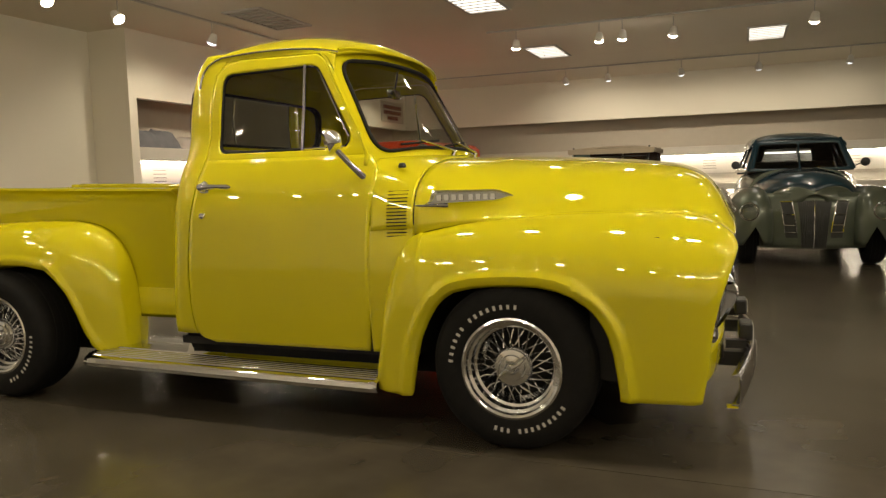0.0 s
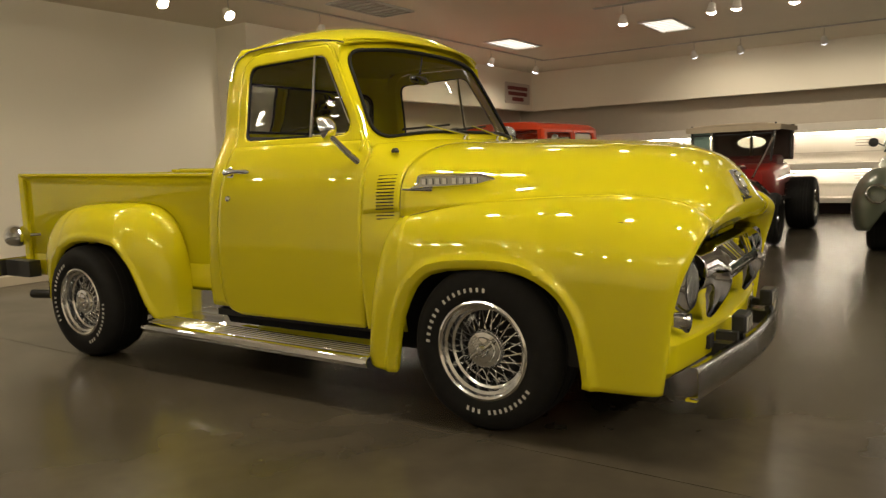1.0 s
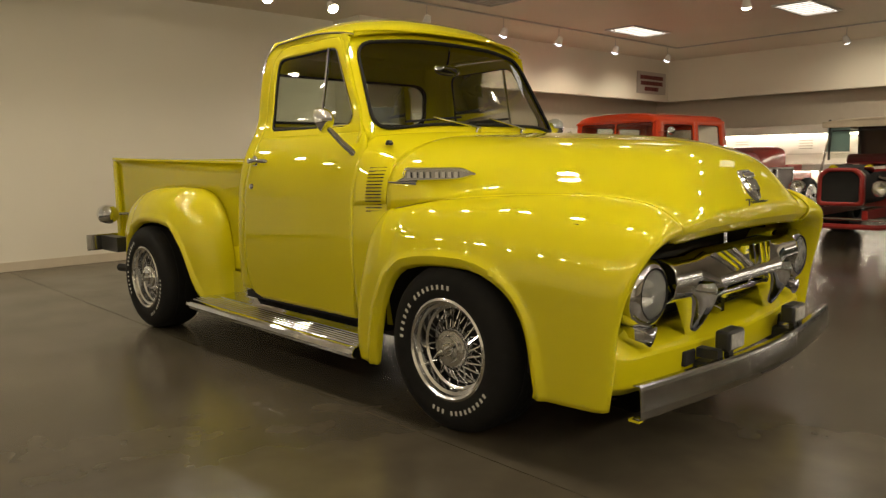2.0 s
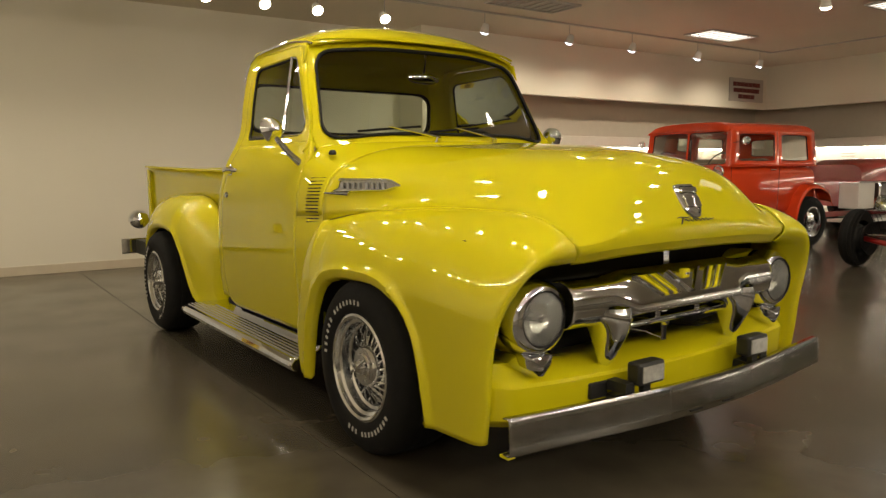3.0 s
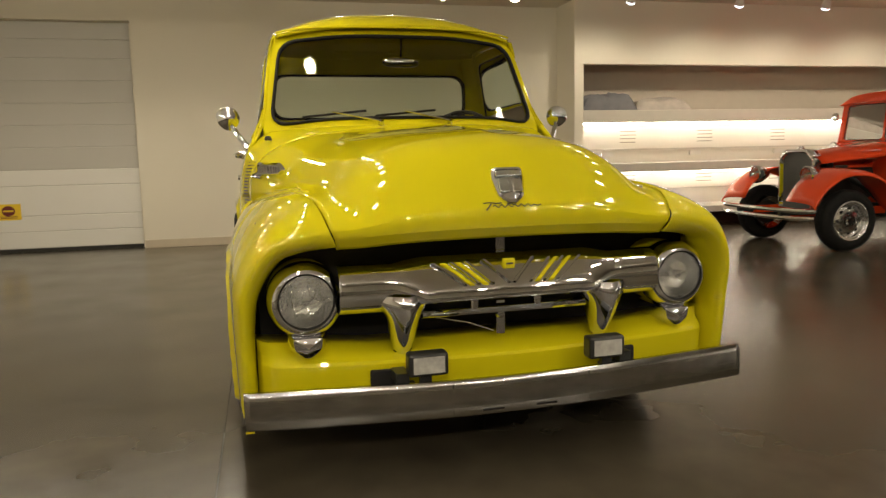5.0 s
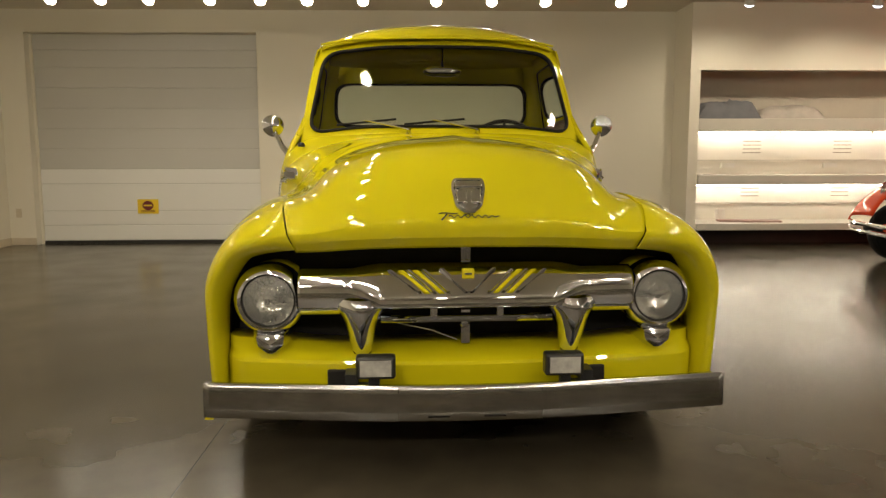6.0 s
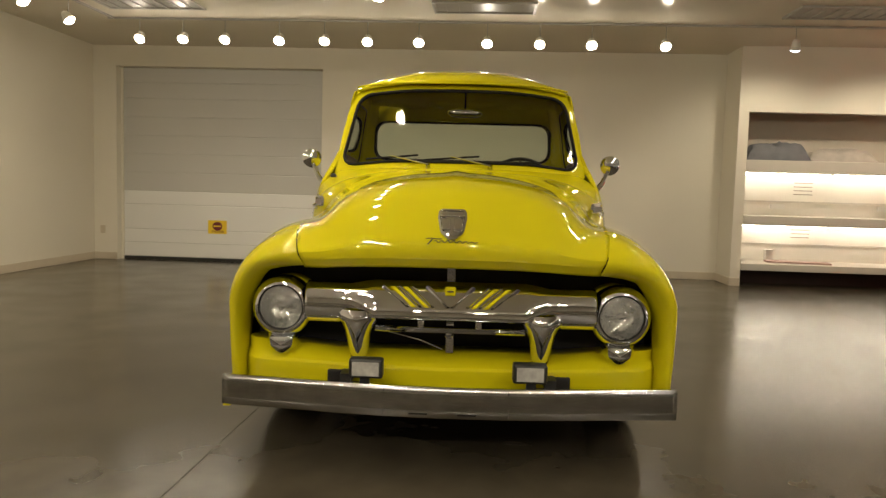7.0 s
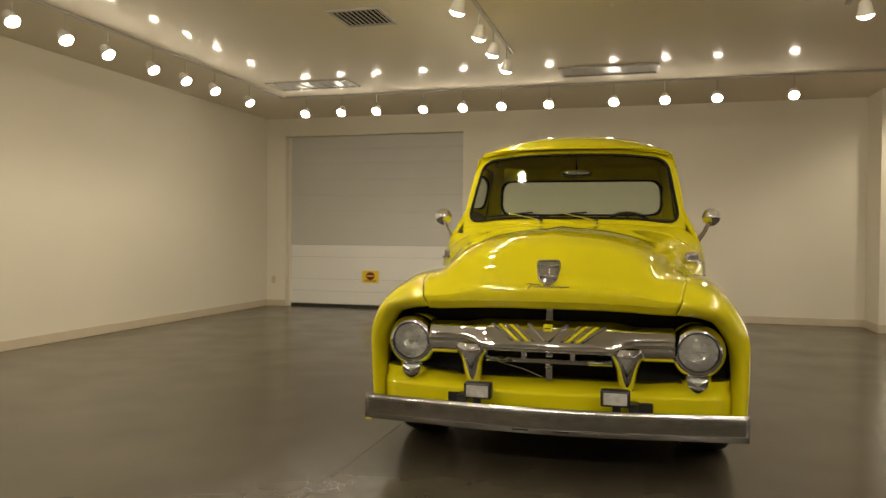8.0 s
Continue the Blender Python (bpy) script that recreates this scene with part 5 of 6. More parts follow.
for ob in both("rear_fender", grid_mesh(rows), YELLOW):
    thicken(ob, 0.006)

# rear bumper with lamps, exhaust
rows = [[Vector((-3.90 - 0.02 * (1 - (y / 0.85) ** 2), y, z)) for z in (0.43, 0.44, 0.49, 0.54, 0.55)] for y in [0.85 * k / 10 for k in range(-10, 11)]]
rear_bumper = thicken(part("rear_bumper", grid_mesh(rows), WORN_CHROME, truck, "chrome rear bumper"), 0.006)
for s in (-1, 1):
    part("bumper_arm", box_mesh(-3.90, -3.60, s * 0.70 - 0.04, s * 0.70 + 0.04, 0.43, 0.54), BLACK, rear_bumper, "black bumper arm")
    t = part("tail_lamp", lathe_mesh([(0.0, -0.075), (0.03, -0.072), (0.058, -0.05), (0.070, -0.01), (0.072, 0.05), (0.066, 0.062)], pose(-3.66, s * 0.762, 0.715, 0, -90, 0), 28), CHROME, truck, "round chrome tail lamp pod")
    part("lamp_lens", lathe_mesh([(0.0, 0.085), (0.04, 0.078), (0.066, 0.060)], pose(-3.66, s * 0.762, 0.715, 0, -90, 0), 24), RED_LENS, t, "red tail lamp lens")
    part("lamp_arm", tube_mesh([(-3.66, s * 0.70, 0.715), (-3.62, s * 0.62, 0.715)], 0.012, 8), CHROME, t)
    part("exhaust_tip", tube_mesh([(-3.30, s * 0.62, 0.31), (-3.62, s * 0.72, 0.315)], 0.03, 14), BLACK, truck, "dark exhaust tip")

# underside, wheel wells and axles; the chassis box is deepened to paint the shade below
part("chassis", box_mesh(-3.60, 0.55, -0.46, 0.46, 0.19, 0.40), VOID, truck, "black box for the chassis and the shade beneath it")
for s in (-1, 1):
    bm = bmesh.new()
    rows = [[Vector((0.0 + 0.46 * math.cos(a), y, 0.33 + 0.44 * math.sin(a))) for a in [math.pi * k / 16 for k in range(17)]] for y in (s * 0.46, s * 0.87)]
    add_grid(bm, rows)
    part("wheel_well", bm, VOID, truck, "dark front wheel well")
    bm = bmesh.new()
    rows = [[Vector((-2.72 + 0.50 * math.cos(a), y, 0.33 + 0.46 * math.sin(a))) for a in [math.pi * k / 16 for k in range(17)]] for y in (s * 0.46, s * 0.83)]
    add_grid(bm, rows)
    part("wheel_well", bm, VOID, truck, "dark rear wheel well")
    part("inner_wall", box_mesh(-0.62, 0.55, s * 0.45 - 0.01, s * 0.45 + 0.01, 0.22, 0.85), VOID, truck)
for x in (0.0, -2.794):
    part("axle", tube_mesh([(x, -0.70, 0.345), (x, 0.70, 0.345)], 0.045, 10), VOID, truck)


# ---- wire wheels ----
def wire_wheel(name, parent, x, y, s, radius=0.342, width=0.255, rim=0.198, wire=True, marks=True, rim_mat=None, turn0=0.0):
    """A tyre on a deep chrome rim with crossed spokes; s is the side it faces."""
    half = width / 2
    m = Matrix.Translation((x, y, radius)) @ pose(0, 0, 0, 90 if s < 0 else -90) @ pose(0, 0, 0, 0, 0, turn0)
    # local z points out of the vehicle; 0 is the outer sidewall
    hub = part(name, lathe_mesh([(rim - 0.004, -0.006), (rim + 0.010, 0.002), (rim + 0.03, 0.010), (radius - 0.075, 0.012), (radius - 0.035, 0.002), (radius - 0.014, -0.018), (radius - 0.003, -0.045),
                                  (radius, -half), (radius - 0.003, -width + 0.045), (radius - 0.014, -width + 0.018), (radius - 0.06, -width + 0.004), (rim, -width + 0.01)], m, 56),
               RUBBER, parent, "black tyre on a chrome wire wheel" if wire else "black tyre on a bright wheel")
    # tread grooves
    for k in range(4):
        z = -0.065 - 0.042 * k
        part("tread_groove", lathe_mesh([(radius + 0.0006, z), (radius - 0.002, z - 0.003), (radius + 0.0006, z - 0.006)], m, 48), VOID, hub)
    part("rim", lathe_mesh([(rim + 0.004, -0.006), (rim + 0.008, 0.004), (rim - 0.001, 0.008), (rim - 0.010, 0.002), (rim - 0.014, -0.014), (rim - 0.026, -0.020), (rim - 0.030, -0.050), (rim - 0.040, -0.056),
                             (rim - 0.044, -0.090), (rim - 0.060, -0.110), (rim - 0.062, -0.16), (rim - 0.01, -0.21)], m, 56), rim_mat or RIM_METAL, hub, "deep stepped chrome rim", angle=25)
    part("wheel_back", lathe_mesh([(0.0, -0.150), (rim - 0.05, -0.150)], m, 32), VOID, hub, "dark brake drum")
    if wire:
        part("hub_cap", lathe_mesh([(0.0, 0.016), (0.018, 0.014), (0.026, 0.004), (0.030, -0.008), (0.050, -0.010), (0.054, -0.016), (0.072, -0.018), (0.080, -0.028), (0.083, -0.042), (0.083, -0.075), (0.070, -0.095)], m, 36), CHROME, hub, "chrome hub cap", angle=30)
        # two-eared knock-off on a dished cap
        for k in range(2):
            a = math.pi * k + 0.5
            p0, p1, p2 = (m @ Vector((r * math.cos(a + d), r * math.sin(a + d), z)) for r, d, z in ((0.010, 0.0, 0.010), (0.040, 0.06, 0.014), (0.066, 0.16, 0.004)))
            part("spinner_blade", tube_mesh([p0, p1, p2], [0.009, 0.007, 0.004], 6), CHROME, hub)
        for k in range(20):
            for d, zr, zh in ((1, -0.082, -0.040), (-1, -0.098, -0.072)):
                a = 2 * math.pi * k / 20
                b = a + d * 0.24
                p0 = m @ Vector((0.081 * math.cos(a), 0.081 * math.sin(a), zh))
                p1 = m @ Vector(((rim - 0.047) * math.cos(b), (rim - 0.047) * math.sin(b), zr))
                part("spoke", tube_mesh([p0, p1], 0.0034, 5), CHROME, hub)
    if marks:
        # raised white marks in two arcs
        mid_r = (rim + radius) / 2 - 0.020
        for start, counts in ((math.radians(182), (6, 8)), (math.radians(-28), (9, 3))):
            a = start
            for c in counts:
                for k in range(c):
                    a -= math.radians(6.6 if start > 1 else 6.0)
                    mm = m @ pose(0, 0, 0, 0, 0, math.degrees(a))
                    mark = box_mesh(mid_r - 0.009, mid_r + 0.009, -0.0055, 0.0055, 0.008, 0.0124, mm)
                    part("sidewall_mark", mark, WHITE_RUBBER, hub, flat=True)
                a -= math.radians(5.0)
    return hub


for x in (0.0, -2.794):
    for s in (-1, 1):
        wire_wheel("wheel", truck, x, s * 0.880, s, turn0=0.0 if x == 0 else 35.0)

# ---- other cars in the hall ----
def facing(x, y, heading):
    """A car's own axes: x ahead, y to its left, 0 below the middle of its front axle."""
    return pose(x, y, 0, 0, 0, heading)


def panel(corners, holes, mat, parent, name, label="", thick=0.03, pane=CLEAR):
    """A flat panel between four corners (bottom left, bottom right, top right, top left) with rounded window holes in unit squares."""
    a, b, c, d = (Vector(p) for p in corners)

    def at(u, v):
        return (a.lerp(b, u)).lerp(d.lerp(c, u), v)
    bm = bmesh.new()
    cuts = [0.0] + [(holes[k][1] + holes[k + 1][0]) / 2 for k in range(len(holes) - 1)] + [1.0]
    for k, (u0, u1, v0, v1) in enumerate(holes):
        r = window_ring([(cuts[k], 0), (cuts[k + 1], 0), (cuts[k + 1], 1), (cuts[k], 1)], fillet([(u0, v0), (u1, v0), (u1, v1), (u0, v1)], 0.06, 4), at, 2, 60)
        tmp = bpy.data.meshes.new("tmp")
        r.to_mesh(tmp)
        r.free()
        bm.from_mesh(tmp)
        bpy.data.meshes.remove(tmp)
    bmesh.ops.remove_doubles(bm, verts=bm.verts, dist=1e-4)
    ob = thicken(part(name, bm, mat, parent, label), thick, 0.0)
    for u0, u1, v0, v1 in holes:
        g = grid_mesh([[at(u0 - 0.01, v0 - 0.01), at(u1 + 0.01, v0 - 0.01)], [at(u0 - 0.01, v1 + 0.01), at(u1 + 0.01, v1 + 0.01)]])
        part("pane", g, pane, ob, "clear window pane" if pane is CLEAR else "dark tinted window pane")
        n = (at(u1, v0) - at(u0, v0)).cross(at(u0, v1) - at(u0, v0)).normalized() * 0.004
        bm = bmesh.new()
        pts = [at(u, v) for u, v in fillet([(u0, v0), (u1, v0), (u1, v1), (u0, v1)], 0.06, 3)]
        add_tube(bm, pts + [pts[0]], 0.009, 6, caps=False)
        part("window_seal", bm, GASKET, ob)
    return ob


def skin(sections, mat, parent, name, label="", count=28, caps=True, angle=40):
    """A closed skin through rounded sections (x, half width, low, high, squareness)."""
    rows = []
    for x, w, lo, hi, n in sections:
        row = []
        for k in range(count):
            a = 2 * math.pi * k / count
            c, s = math.cos(a), math.sin(a)
            row.append(Vector((x, w * math.copysign(abs(c) ** (2 / n), c), (lo + hi) / 2 + (hi - lo) / 2 * math.copysign(abs(s) ** (2 / n), s))))
        rows.append(row)
    bm = bmesh.new()
    vs = add_grid(bm, rows, close_v=True)
    if caps:
        bm.faces.new(vs[0])
        bm.faces.new(vs[-1])
    return part(name, bm, mat, parent, label, angle=angle)


def arch_fender(points, y0, y1, mat, parent, name, crown=0.05, label=""):
    """A mudguard: a line of (x, z) points swept across from y0 (inner) to y1 (outer), with a rolled outer edge."""
    rows = []
    for x, z in points:
        row = []
        for k in range(13):
            t = k / 12
            row.append(Vector((x, y0 + (y1 - y0) * math.sin(t * math.pi / 2) ** 0.8, z + crown * math.cos(t * math.pi / 2) ** 1.0 - 0.10 * max(0, t - 0.6) ** 1.5)))
        rows.append(row)
    return thicken(part(name, grid_mesh(rows), mat, parent, label), 0.012)


def curve_points(pts, count):
    f = smooth([p[0] for p in pts], [p[1] for p in pts])
    a, b = pts[0][0], pts[-1][0]
    return [(a + (b - a) * k / count, f(a + (b - a) * k / count)) for k in range(count + 1)]


def lamp_on(parent, x, y, z, r, mat=CHROME, name="headlamp", label="round chrome headlamp"):
    m = pose(x, y, z, 0, 90, 0)
    h = part(name, lathe_mesh([(0.0, -0.16), (r * 0.5, -0.13), (r * 0.9, -0.05), (r, 0.0), (r, 0.02), (r * 0.88, 0.03), (r * 0.85, 0.02)], m, 28), mat, parent, label)
    part("reflector", lathe_mesh([(0.0, -0.05), (r * 0.5, -0.035), (r * 0.86, 0.01)], m, 24), HEADLAMP, h)
    part("lens", lathe_mesh([(0.0, 0.035), (r * 0.5, 0.03), (r * 0.87, 0.018)], m, 24), LENS, h)
    return h


def slotted_rim(hub_parent, x, y, s, radius, rim):
    """Bright slotted centre of a wheel."""
    m = Matrix.Translation((x, y, radius)) @ pose(0, 0, 0, 90 if s < 0 else -90)
    c = part("wheel_centre", lathe_mesh([(0.0, -0.012), (0.03, -0.012), (0.04, -0.03), (rim * 0.55, -0.028), (rim * 0.80, -0.055)], m, 30), RIM_METAL, hub_parent, "bright wheel centre")
    for k in range(8):
        a = 2 * math.pi * k / 8
        part("slot", lathe_mesh([(0.0, 0.0), (0.020, 0.0), (0.020, 0.003), (0.0, 0.003)], m @ Matrix.Translation((rim * 0.62 * math.cos(a), rim * 0.62 * math.sin(a), -0.036)), 10), VOID, c)


# orange sedan
car = thing("orange_sedan", "orange 1930s two-door hot-rod sedan with chrome radiator", "car", facing(-3.83, 4.98, -92))
skin([(-2.86, 0.60, 0.50, 1.09, 4), (-2.80, 0.68, 0.46, 1.125, 5), (-2.4, 0.705, 0.44, 1.14, 6), (-1.6, 0.705, 0.44, 1.14, 6), (-1.0, 0.66, 0.44, 1.13, 6), (-0.80, 0.56, 0.44, 1.10, 5)], ORANGE, car, "body")
for s in (-1, 1):
    panel([(-2.80, s * 0.690, 1.10), (-0.98, s * 0.665, 1.10), (-1.03, s * 0.640, 1.57), (-2.76, s * 0.655, 1.57)],
          [(0.095, 0.42, 0.14, 0.86), (0.50, 0.91, 0.14, 0.86)], ORANGE, car, "side_window_frame")
    part("belt_bead", tube_mesh([(-2.78, s * 0.712, 1.10), (-1.6, s * 0.716, 1.105), (-0.95, s * 0.668, 1.095)], 0.010, 6), ORANGE, car)
    part("door_seam", tube_mesh([(-1.02, s * 0.672, 1.09), (-1.02, s * 0.680, 0.52), (-1.93, s * 0.708, 0.50), (-1.96, s * 0.708, 1.09)], 0.003, 5), GASKET, car)
    part("door_handle", tube_mesh([(-1.84, s * 0.705, 1.05), (-1.84, s * 0.735, 1.05), (-1.72, s * 0.735, 1.05)], 0.008, 6), CHROME, car, "small chrome door handle")
    # swept front mudguard, running board, rear mudguard
    arch_fender(curve_points([(-0.95, 0.24), (-0.75, 0.33), (-0.5, 0.58), (-0.28, 0.74), (0.0, 0.795), (0.24, 0.72), (0.42, 0.55), (0.47, 0.46)], 40), s * 0.36, s * 0.80, ORANGE, car, "front_fender")
    part("running_board", box_mesh(-2.18, -0.90, min(s * 0.62, s * 0.82), max(s * 0.62, s * 0.82), 0.20, 0.245), ORANGE, car)
    thicken(part("side_apron", grid_mesh([[Vector((x, s * 0.705, 0.50)), Vector((x, s * 0.66, 0.24))] for x in (-2.15, -1.5, -0.9)]), ORANGE, car), 0.01)
    arch_fender(curve_points([(-3.00, 0.58), (-2.93, 0.70), (-2.78, 0.79), (-2.60, 0.82), (-2.38, 0.75), (-2.22, 0.54), (-2.13, 0.24)], 36), s * 0.62, s * 0.84, ORANGE, car, "rear_fender")
    lamp_on(car, 0.27, s * 0.43, 0.765, 0.105)
    for x, r, w in ((0.0, 0.315, 0.17), (-2.60, 0.345, 0.26)):
        h = wire_wheel("wheel", car, x, s * 0.74 if x == 0 else s * 0.80, s, r, w, rim=0.195, wire=False, marks=False)
        slotted_rim(h, x, s * 0.74 if x == 0 else s * 0.80, s, r, 0.195)
panel([(-1.00, 0.665, 1.10), (-1.00, -0.665, 1.10), (-1.05, -0.640, 1.57), (-1.05, 0.640, 1.57)], [(0.045, 0.490, 0.05, 0.92), (0.510, 0.955, 0.05, 0.92)], ORANGE, car, "windscreen_frame")
panel([(-2.80, -0.690, 1.10), (-2.80, 0.690, 1.10), (-2.76, 0.655, 1.57), (-2.76, -0.655, 1.57)], [(0.28, 0.72, 0.30, 0.80)], ORANGE, car, "back_window_frame")
rows = []
for k in range(29):
    f = k / 28
    x = -2.84 + 1.88 * f
    e = max(0.0, 1 - 4 * f * 3) if f < 0.085 else max(0.0, (f - 0.93) / 0.07)
    h = 0.150 * math.sqrt(max(0.02, 1 - e * e * 0.97)) * (1 - 0.18 * max(0, f - 0.6))
    w = 0.672 - 0.03 * f - (0.03 * e if f < 0.5 else 0.0)
    rows.append([Vector((x, w * math.copysign(abs(math.sin(a)) ** (2 / 3.2), a), 1.535 + h * max(0, math.cos(a)) ** (2 / 2.8))) for a in [math.pi / 2 * j / 14 for j in range(-14, 15)]])
thicken(part("roof", grid_mesh(rows), ORANGE, car), 0.02)
for y in (-0.3, -0.15, 0.0, 0.15, 0.3):
    part("roof_rib", tube_mesh([(-2.55, y, 1.678), (-1.7, y, 1.674), (-1.15, y, 1.660)], 0.010, 6), ORANGE, car)
# hood top, cowl, firewall, engine and radiator
rows = []
for k in range(13):
    x = -0.86 + 0.88 * k / 12
    w, z = 0.52 - 0.20 * k / 12, 1.11 - 0.10 * k / 12
    rows.append([Vector((x, w * math.sin(a), z - 0.16 + 0.16 * math.cos(a))) for a in [(-1.35 + 2.7 * j / 14) for j in range(15)]])
thicken(part("hood_top", grid_mesh(rows), ORANGE, car), 0.012)
part("firewall", box_mesh(-0.82, -0.79, -0.50, 0.50, 0.45, 0.98), ORANGE, car)
skin([(-0.72, 0.20, 0.48, 0.86, 4), (-0.30, 0.22, 0.48, 0.90, 4), (-0.12, 0.16, 0.50, 0.82, 4)], VOID, car, "engine_block", "dark engine block")
for s in (-1, 1):
    part("valve_cover", tube_mesh([(-0.68, s * 0.17, 0.86), (-0.20, s * 0.17, 0.86)], 0.05, 10), CHROME, car, "chrome valve cover")
    part("header_pipe", tube_mesh([(-0.35, s * 0.24, 0.74), (-0.5, s * 0.33, 0.62), (-0.75, s * 0.34, 0.42)], 0.03, 8), VOID, car)
    part("frame_rail", box_mesh(-3.0, 0.35, s * 0.32 - 0.03, s * 0.32 + 0.03, 0.34, 0.42), ORANGE, car)
outline = fillet([(-0.285, 0.36), (0.285, 0.36), (0.30, 0.94), (0.17, 1.04), (-0.17, 1.04), (-0.30, 0.94)], 0.05, 4)
core = fillet([(-0.25, 0.40), (0.25, 0.40), (0.262, 0.92), (0.145, 1.00), (-0.145, 1.00), (-0.262, 0.92)], 0.045, 4)
thicken(part("radiator_shell", window_ring(outline, core, lambda y, z: Vector((0.075 + 0.02 * (abs(y) < 0.28), y, z)), 2, 60), CHROME, car, "chrome radiator shell"), 0.10, -1.0)
part("radiator_core", prism_mesh(core, 0.0, 0.05, lambda a, b, c: Vector((c, a, b))), GRILLE_GREY, car, "grey radiator core")
part("radiator_cap", lathe_mesh([(0.0, 0.03), (0.03, 0.028), (0.035, 0.0)], pose(0.04, 0, 1.04), 14), CHROME, car)
bp = [(0.45, -0.78, 0.43), (0.53, -0.6, 0.42), (0.56, 0, 0.42), (0.53, 0.6, 0.42), (0.45, 0.78, 0.43)]
for dz in (0.0, -0.075):
    part("bumper_bar", tube_mesh([(x, y, z + dz) for x, y, z in bp], 0.022, 8), CHROME, car, "chrome bumper bar")
for s in (-1, 1):
    part("bumper_iron", box_mesh(0.1, 0.54, s * 0.36 - 0.02, s * 0.36 + 0.02, 0.36, 0.40), BLACK, car)
    part("cowl_lamp", lathe_mesh([(0.0, -0.08), (0.06, -0.055), (0.085, 0.0), (0.070, 0.012), (0.0, 0.005)], pose(-0.86, s * 0.60, 1.03, 0, 90, 0), 18), CHROME, car, "small chrome cowl lamp")
    mm = part("door_mirror", tube_mesh([(-1.05, s * 0.66, 1.39), (-1.06, s * 0.80, 1.41)], 0.006, 6), CHROME, car, "small round chrome mirror")
    part("mirror_head", lathe_mesh([(0.0, 0.03), (0.05, 0.015), (0.055, 0.0), (0.0, -0.005)], pose(-1.07, s * 0.84, 1.41, 0, 90, 0), 18), CHROME, mm)
part("floor_pan", box_mesh(-2.9, -0.75, -0.66, 0.66, 0.30, 0.44), VOID, car)
rounded(part("seat", box_mesh(-1.95, -1.80, -0.58, 0.58, 0.6, 1.20), TAN, car, "tan seat back"), 0.05, 3)
part("steering_wheel", lathe_mesh([(0.17, 0.0), (0.18, 0.012), (0.19, 0.0), (0.18, -0.012)], pose(-1.25, 0.32, 1.12, 0, 60, 0), 24, closed=True), BLACK, car, "black steering wheel")

# red open hot rod with a canvas top
car = thing("red_hot_rod", "dark red open hot-rod roadster with a tan canvas top", "car", facing(-0.88, 6.08, -90))
skin([(-2.30, 0.48, 0.48, 0.95, 5), (-2.22, 0.55, 0.44, 1.00, 5), (-1.6, 0.56, 0.42, 0.98, 6), (-1.15, 0.52, 0.42, 0.95, 6), (-0.95, 0.42, 0.44, 0.90, 5)], RED, car, "body_tub")
rounded(part("seat", box_mesh(-2.12, -1.55, -0.48, 0.48, 0.92, 1.07), DARK_RED, car, "dark red seat"), 0.05, 3)
for s in (-1, 1):
    part("top_post", tube_mesh([(-1.02, s * 0.50, 1.0), (-1.12, s * 0.54, 1.50)], 0.014, 8), BLACK, car)
    part("top_post", tube_mesh([(-2.25, s * 0.53, 1.0), (-2.28, s * 0.55, 1.50)], 0.014, 8), BLACK, car)
    part("windscreen_stay", tube_mesh([(-0.45, s * 0.40, 0.80), (-1.06, s * 0.52, 1.30)], 0.012, 8), CHROME, car, "chrome windscreen stay")
    part("frame_rail", box_mesh(-2.5, 0.15, s * 0.30 - 0.03, s * 0.30 + 0.03, 0.36, 0.46), RED, car)
    lamp_on(car, 0.12, s * 0.43, 0.70, 0.085)
    for x, r, w, yy in ((0.0, 0.315, 0.13, 0.80), (-2.25, 0.375, 0.36, 0.88)):
        h = wire_wheel("wheel", car, x, s * yy, s, r, w, rim=0.19, wire=False, marks=False, rim_mat=VOID if x == 0 else None)
        slotted_rim(h, x, s * yy, s, r, 0.19)
    skin([(-2.28, 0.02, 0.95, 1.48, 2), (-2.26, 0.02, 0.95, 1.48, 2)], CANVAS, car, "top_fold", "folded canvas edge")
rows = [[Vector((-2.34 + 1.28 * k / 12, 0.60 * s / 8, 1.47 + 0.06 * (1 - abs(s / 8) ** 3) * (0.6 + 0.4 * math.sin(k / 12 * math.pi)))) for s in range(-8, 9)] for k in range(13)]
thicken(part("canvas_top", grid_mesh(rows), CANVAS, car, "tan canvas top"), 0.03)
for s in (-1, 1):
    part("top_skirt", box_mesh(-2.34, -1.06, s * 0.60 - 0.012, s * 0.60 + 0.012, 1.41, 1.475), CANVAS, car)
part("top_skirt", box_mesh(-1.075, -1.055, -0.60, 0.60, 1.40, 1.475), CANVAS, car)
# rear curtain with its oval light
oval = [(0.20 * math.cos(2 * math.pi * k / 28), 1.265 + 0.085 * math.sin(2 * math.pi * k / 28)) for k in range(28)]
thicken(part("rear_curtain", window_ring([(-0.57, 1.0), (0.57, 1.0), (0.58, 1.50), (-0.58, 1.50)], oval, lambda y, z: Vector((-2.30, y, z)), 3, 60), KICK, car, "dark rear curtain with an oval window"), 0.012)
part("oval_window", grid_mesh([[Vector((-2.30, y, z)) for y in (-0.21, 0.21)] for z in (1.175, 1.355)]), CLEAR, car, "clear oval window")
part("windscreen", grid_mesh([[Vector((-1.02, y, 1.02)) for y in (-0.5, 0.5)], [Vector((-1.08, y, 1.36)) for y in (-0.5, 0.5)]]), CLEAR, car, "flat clear windscreen")
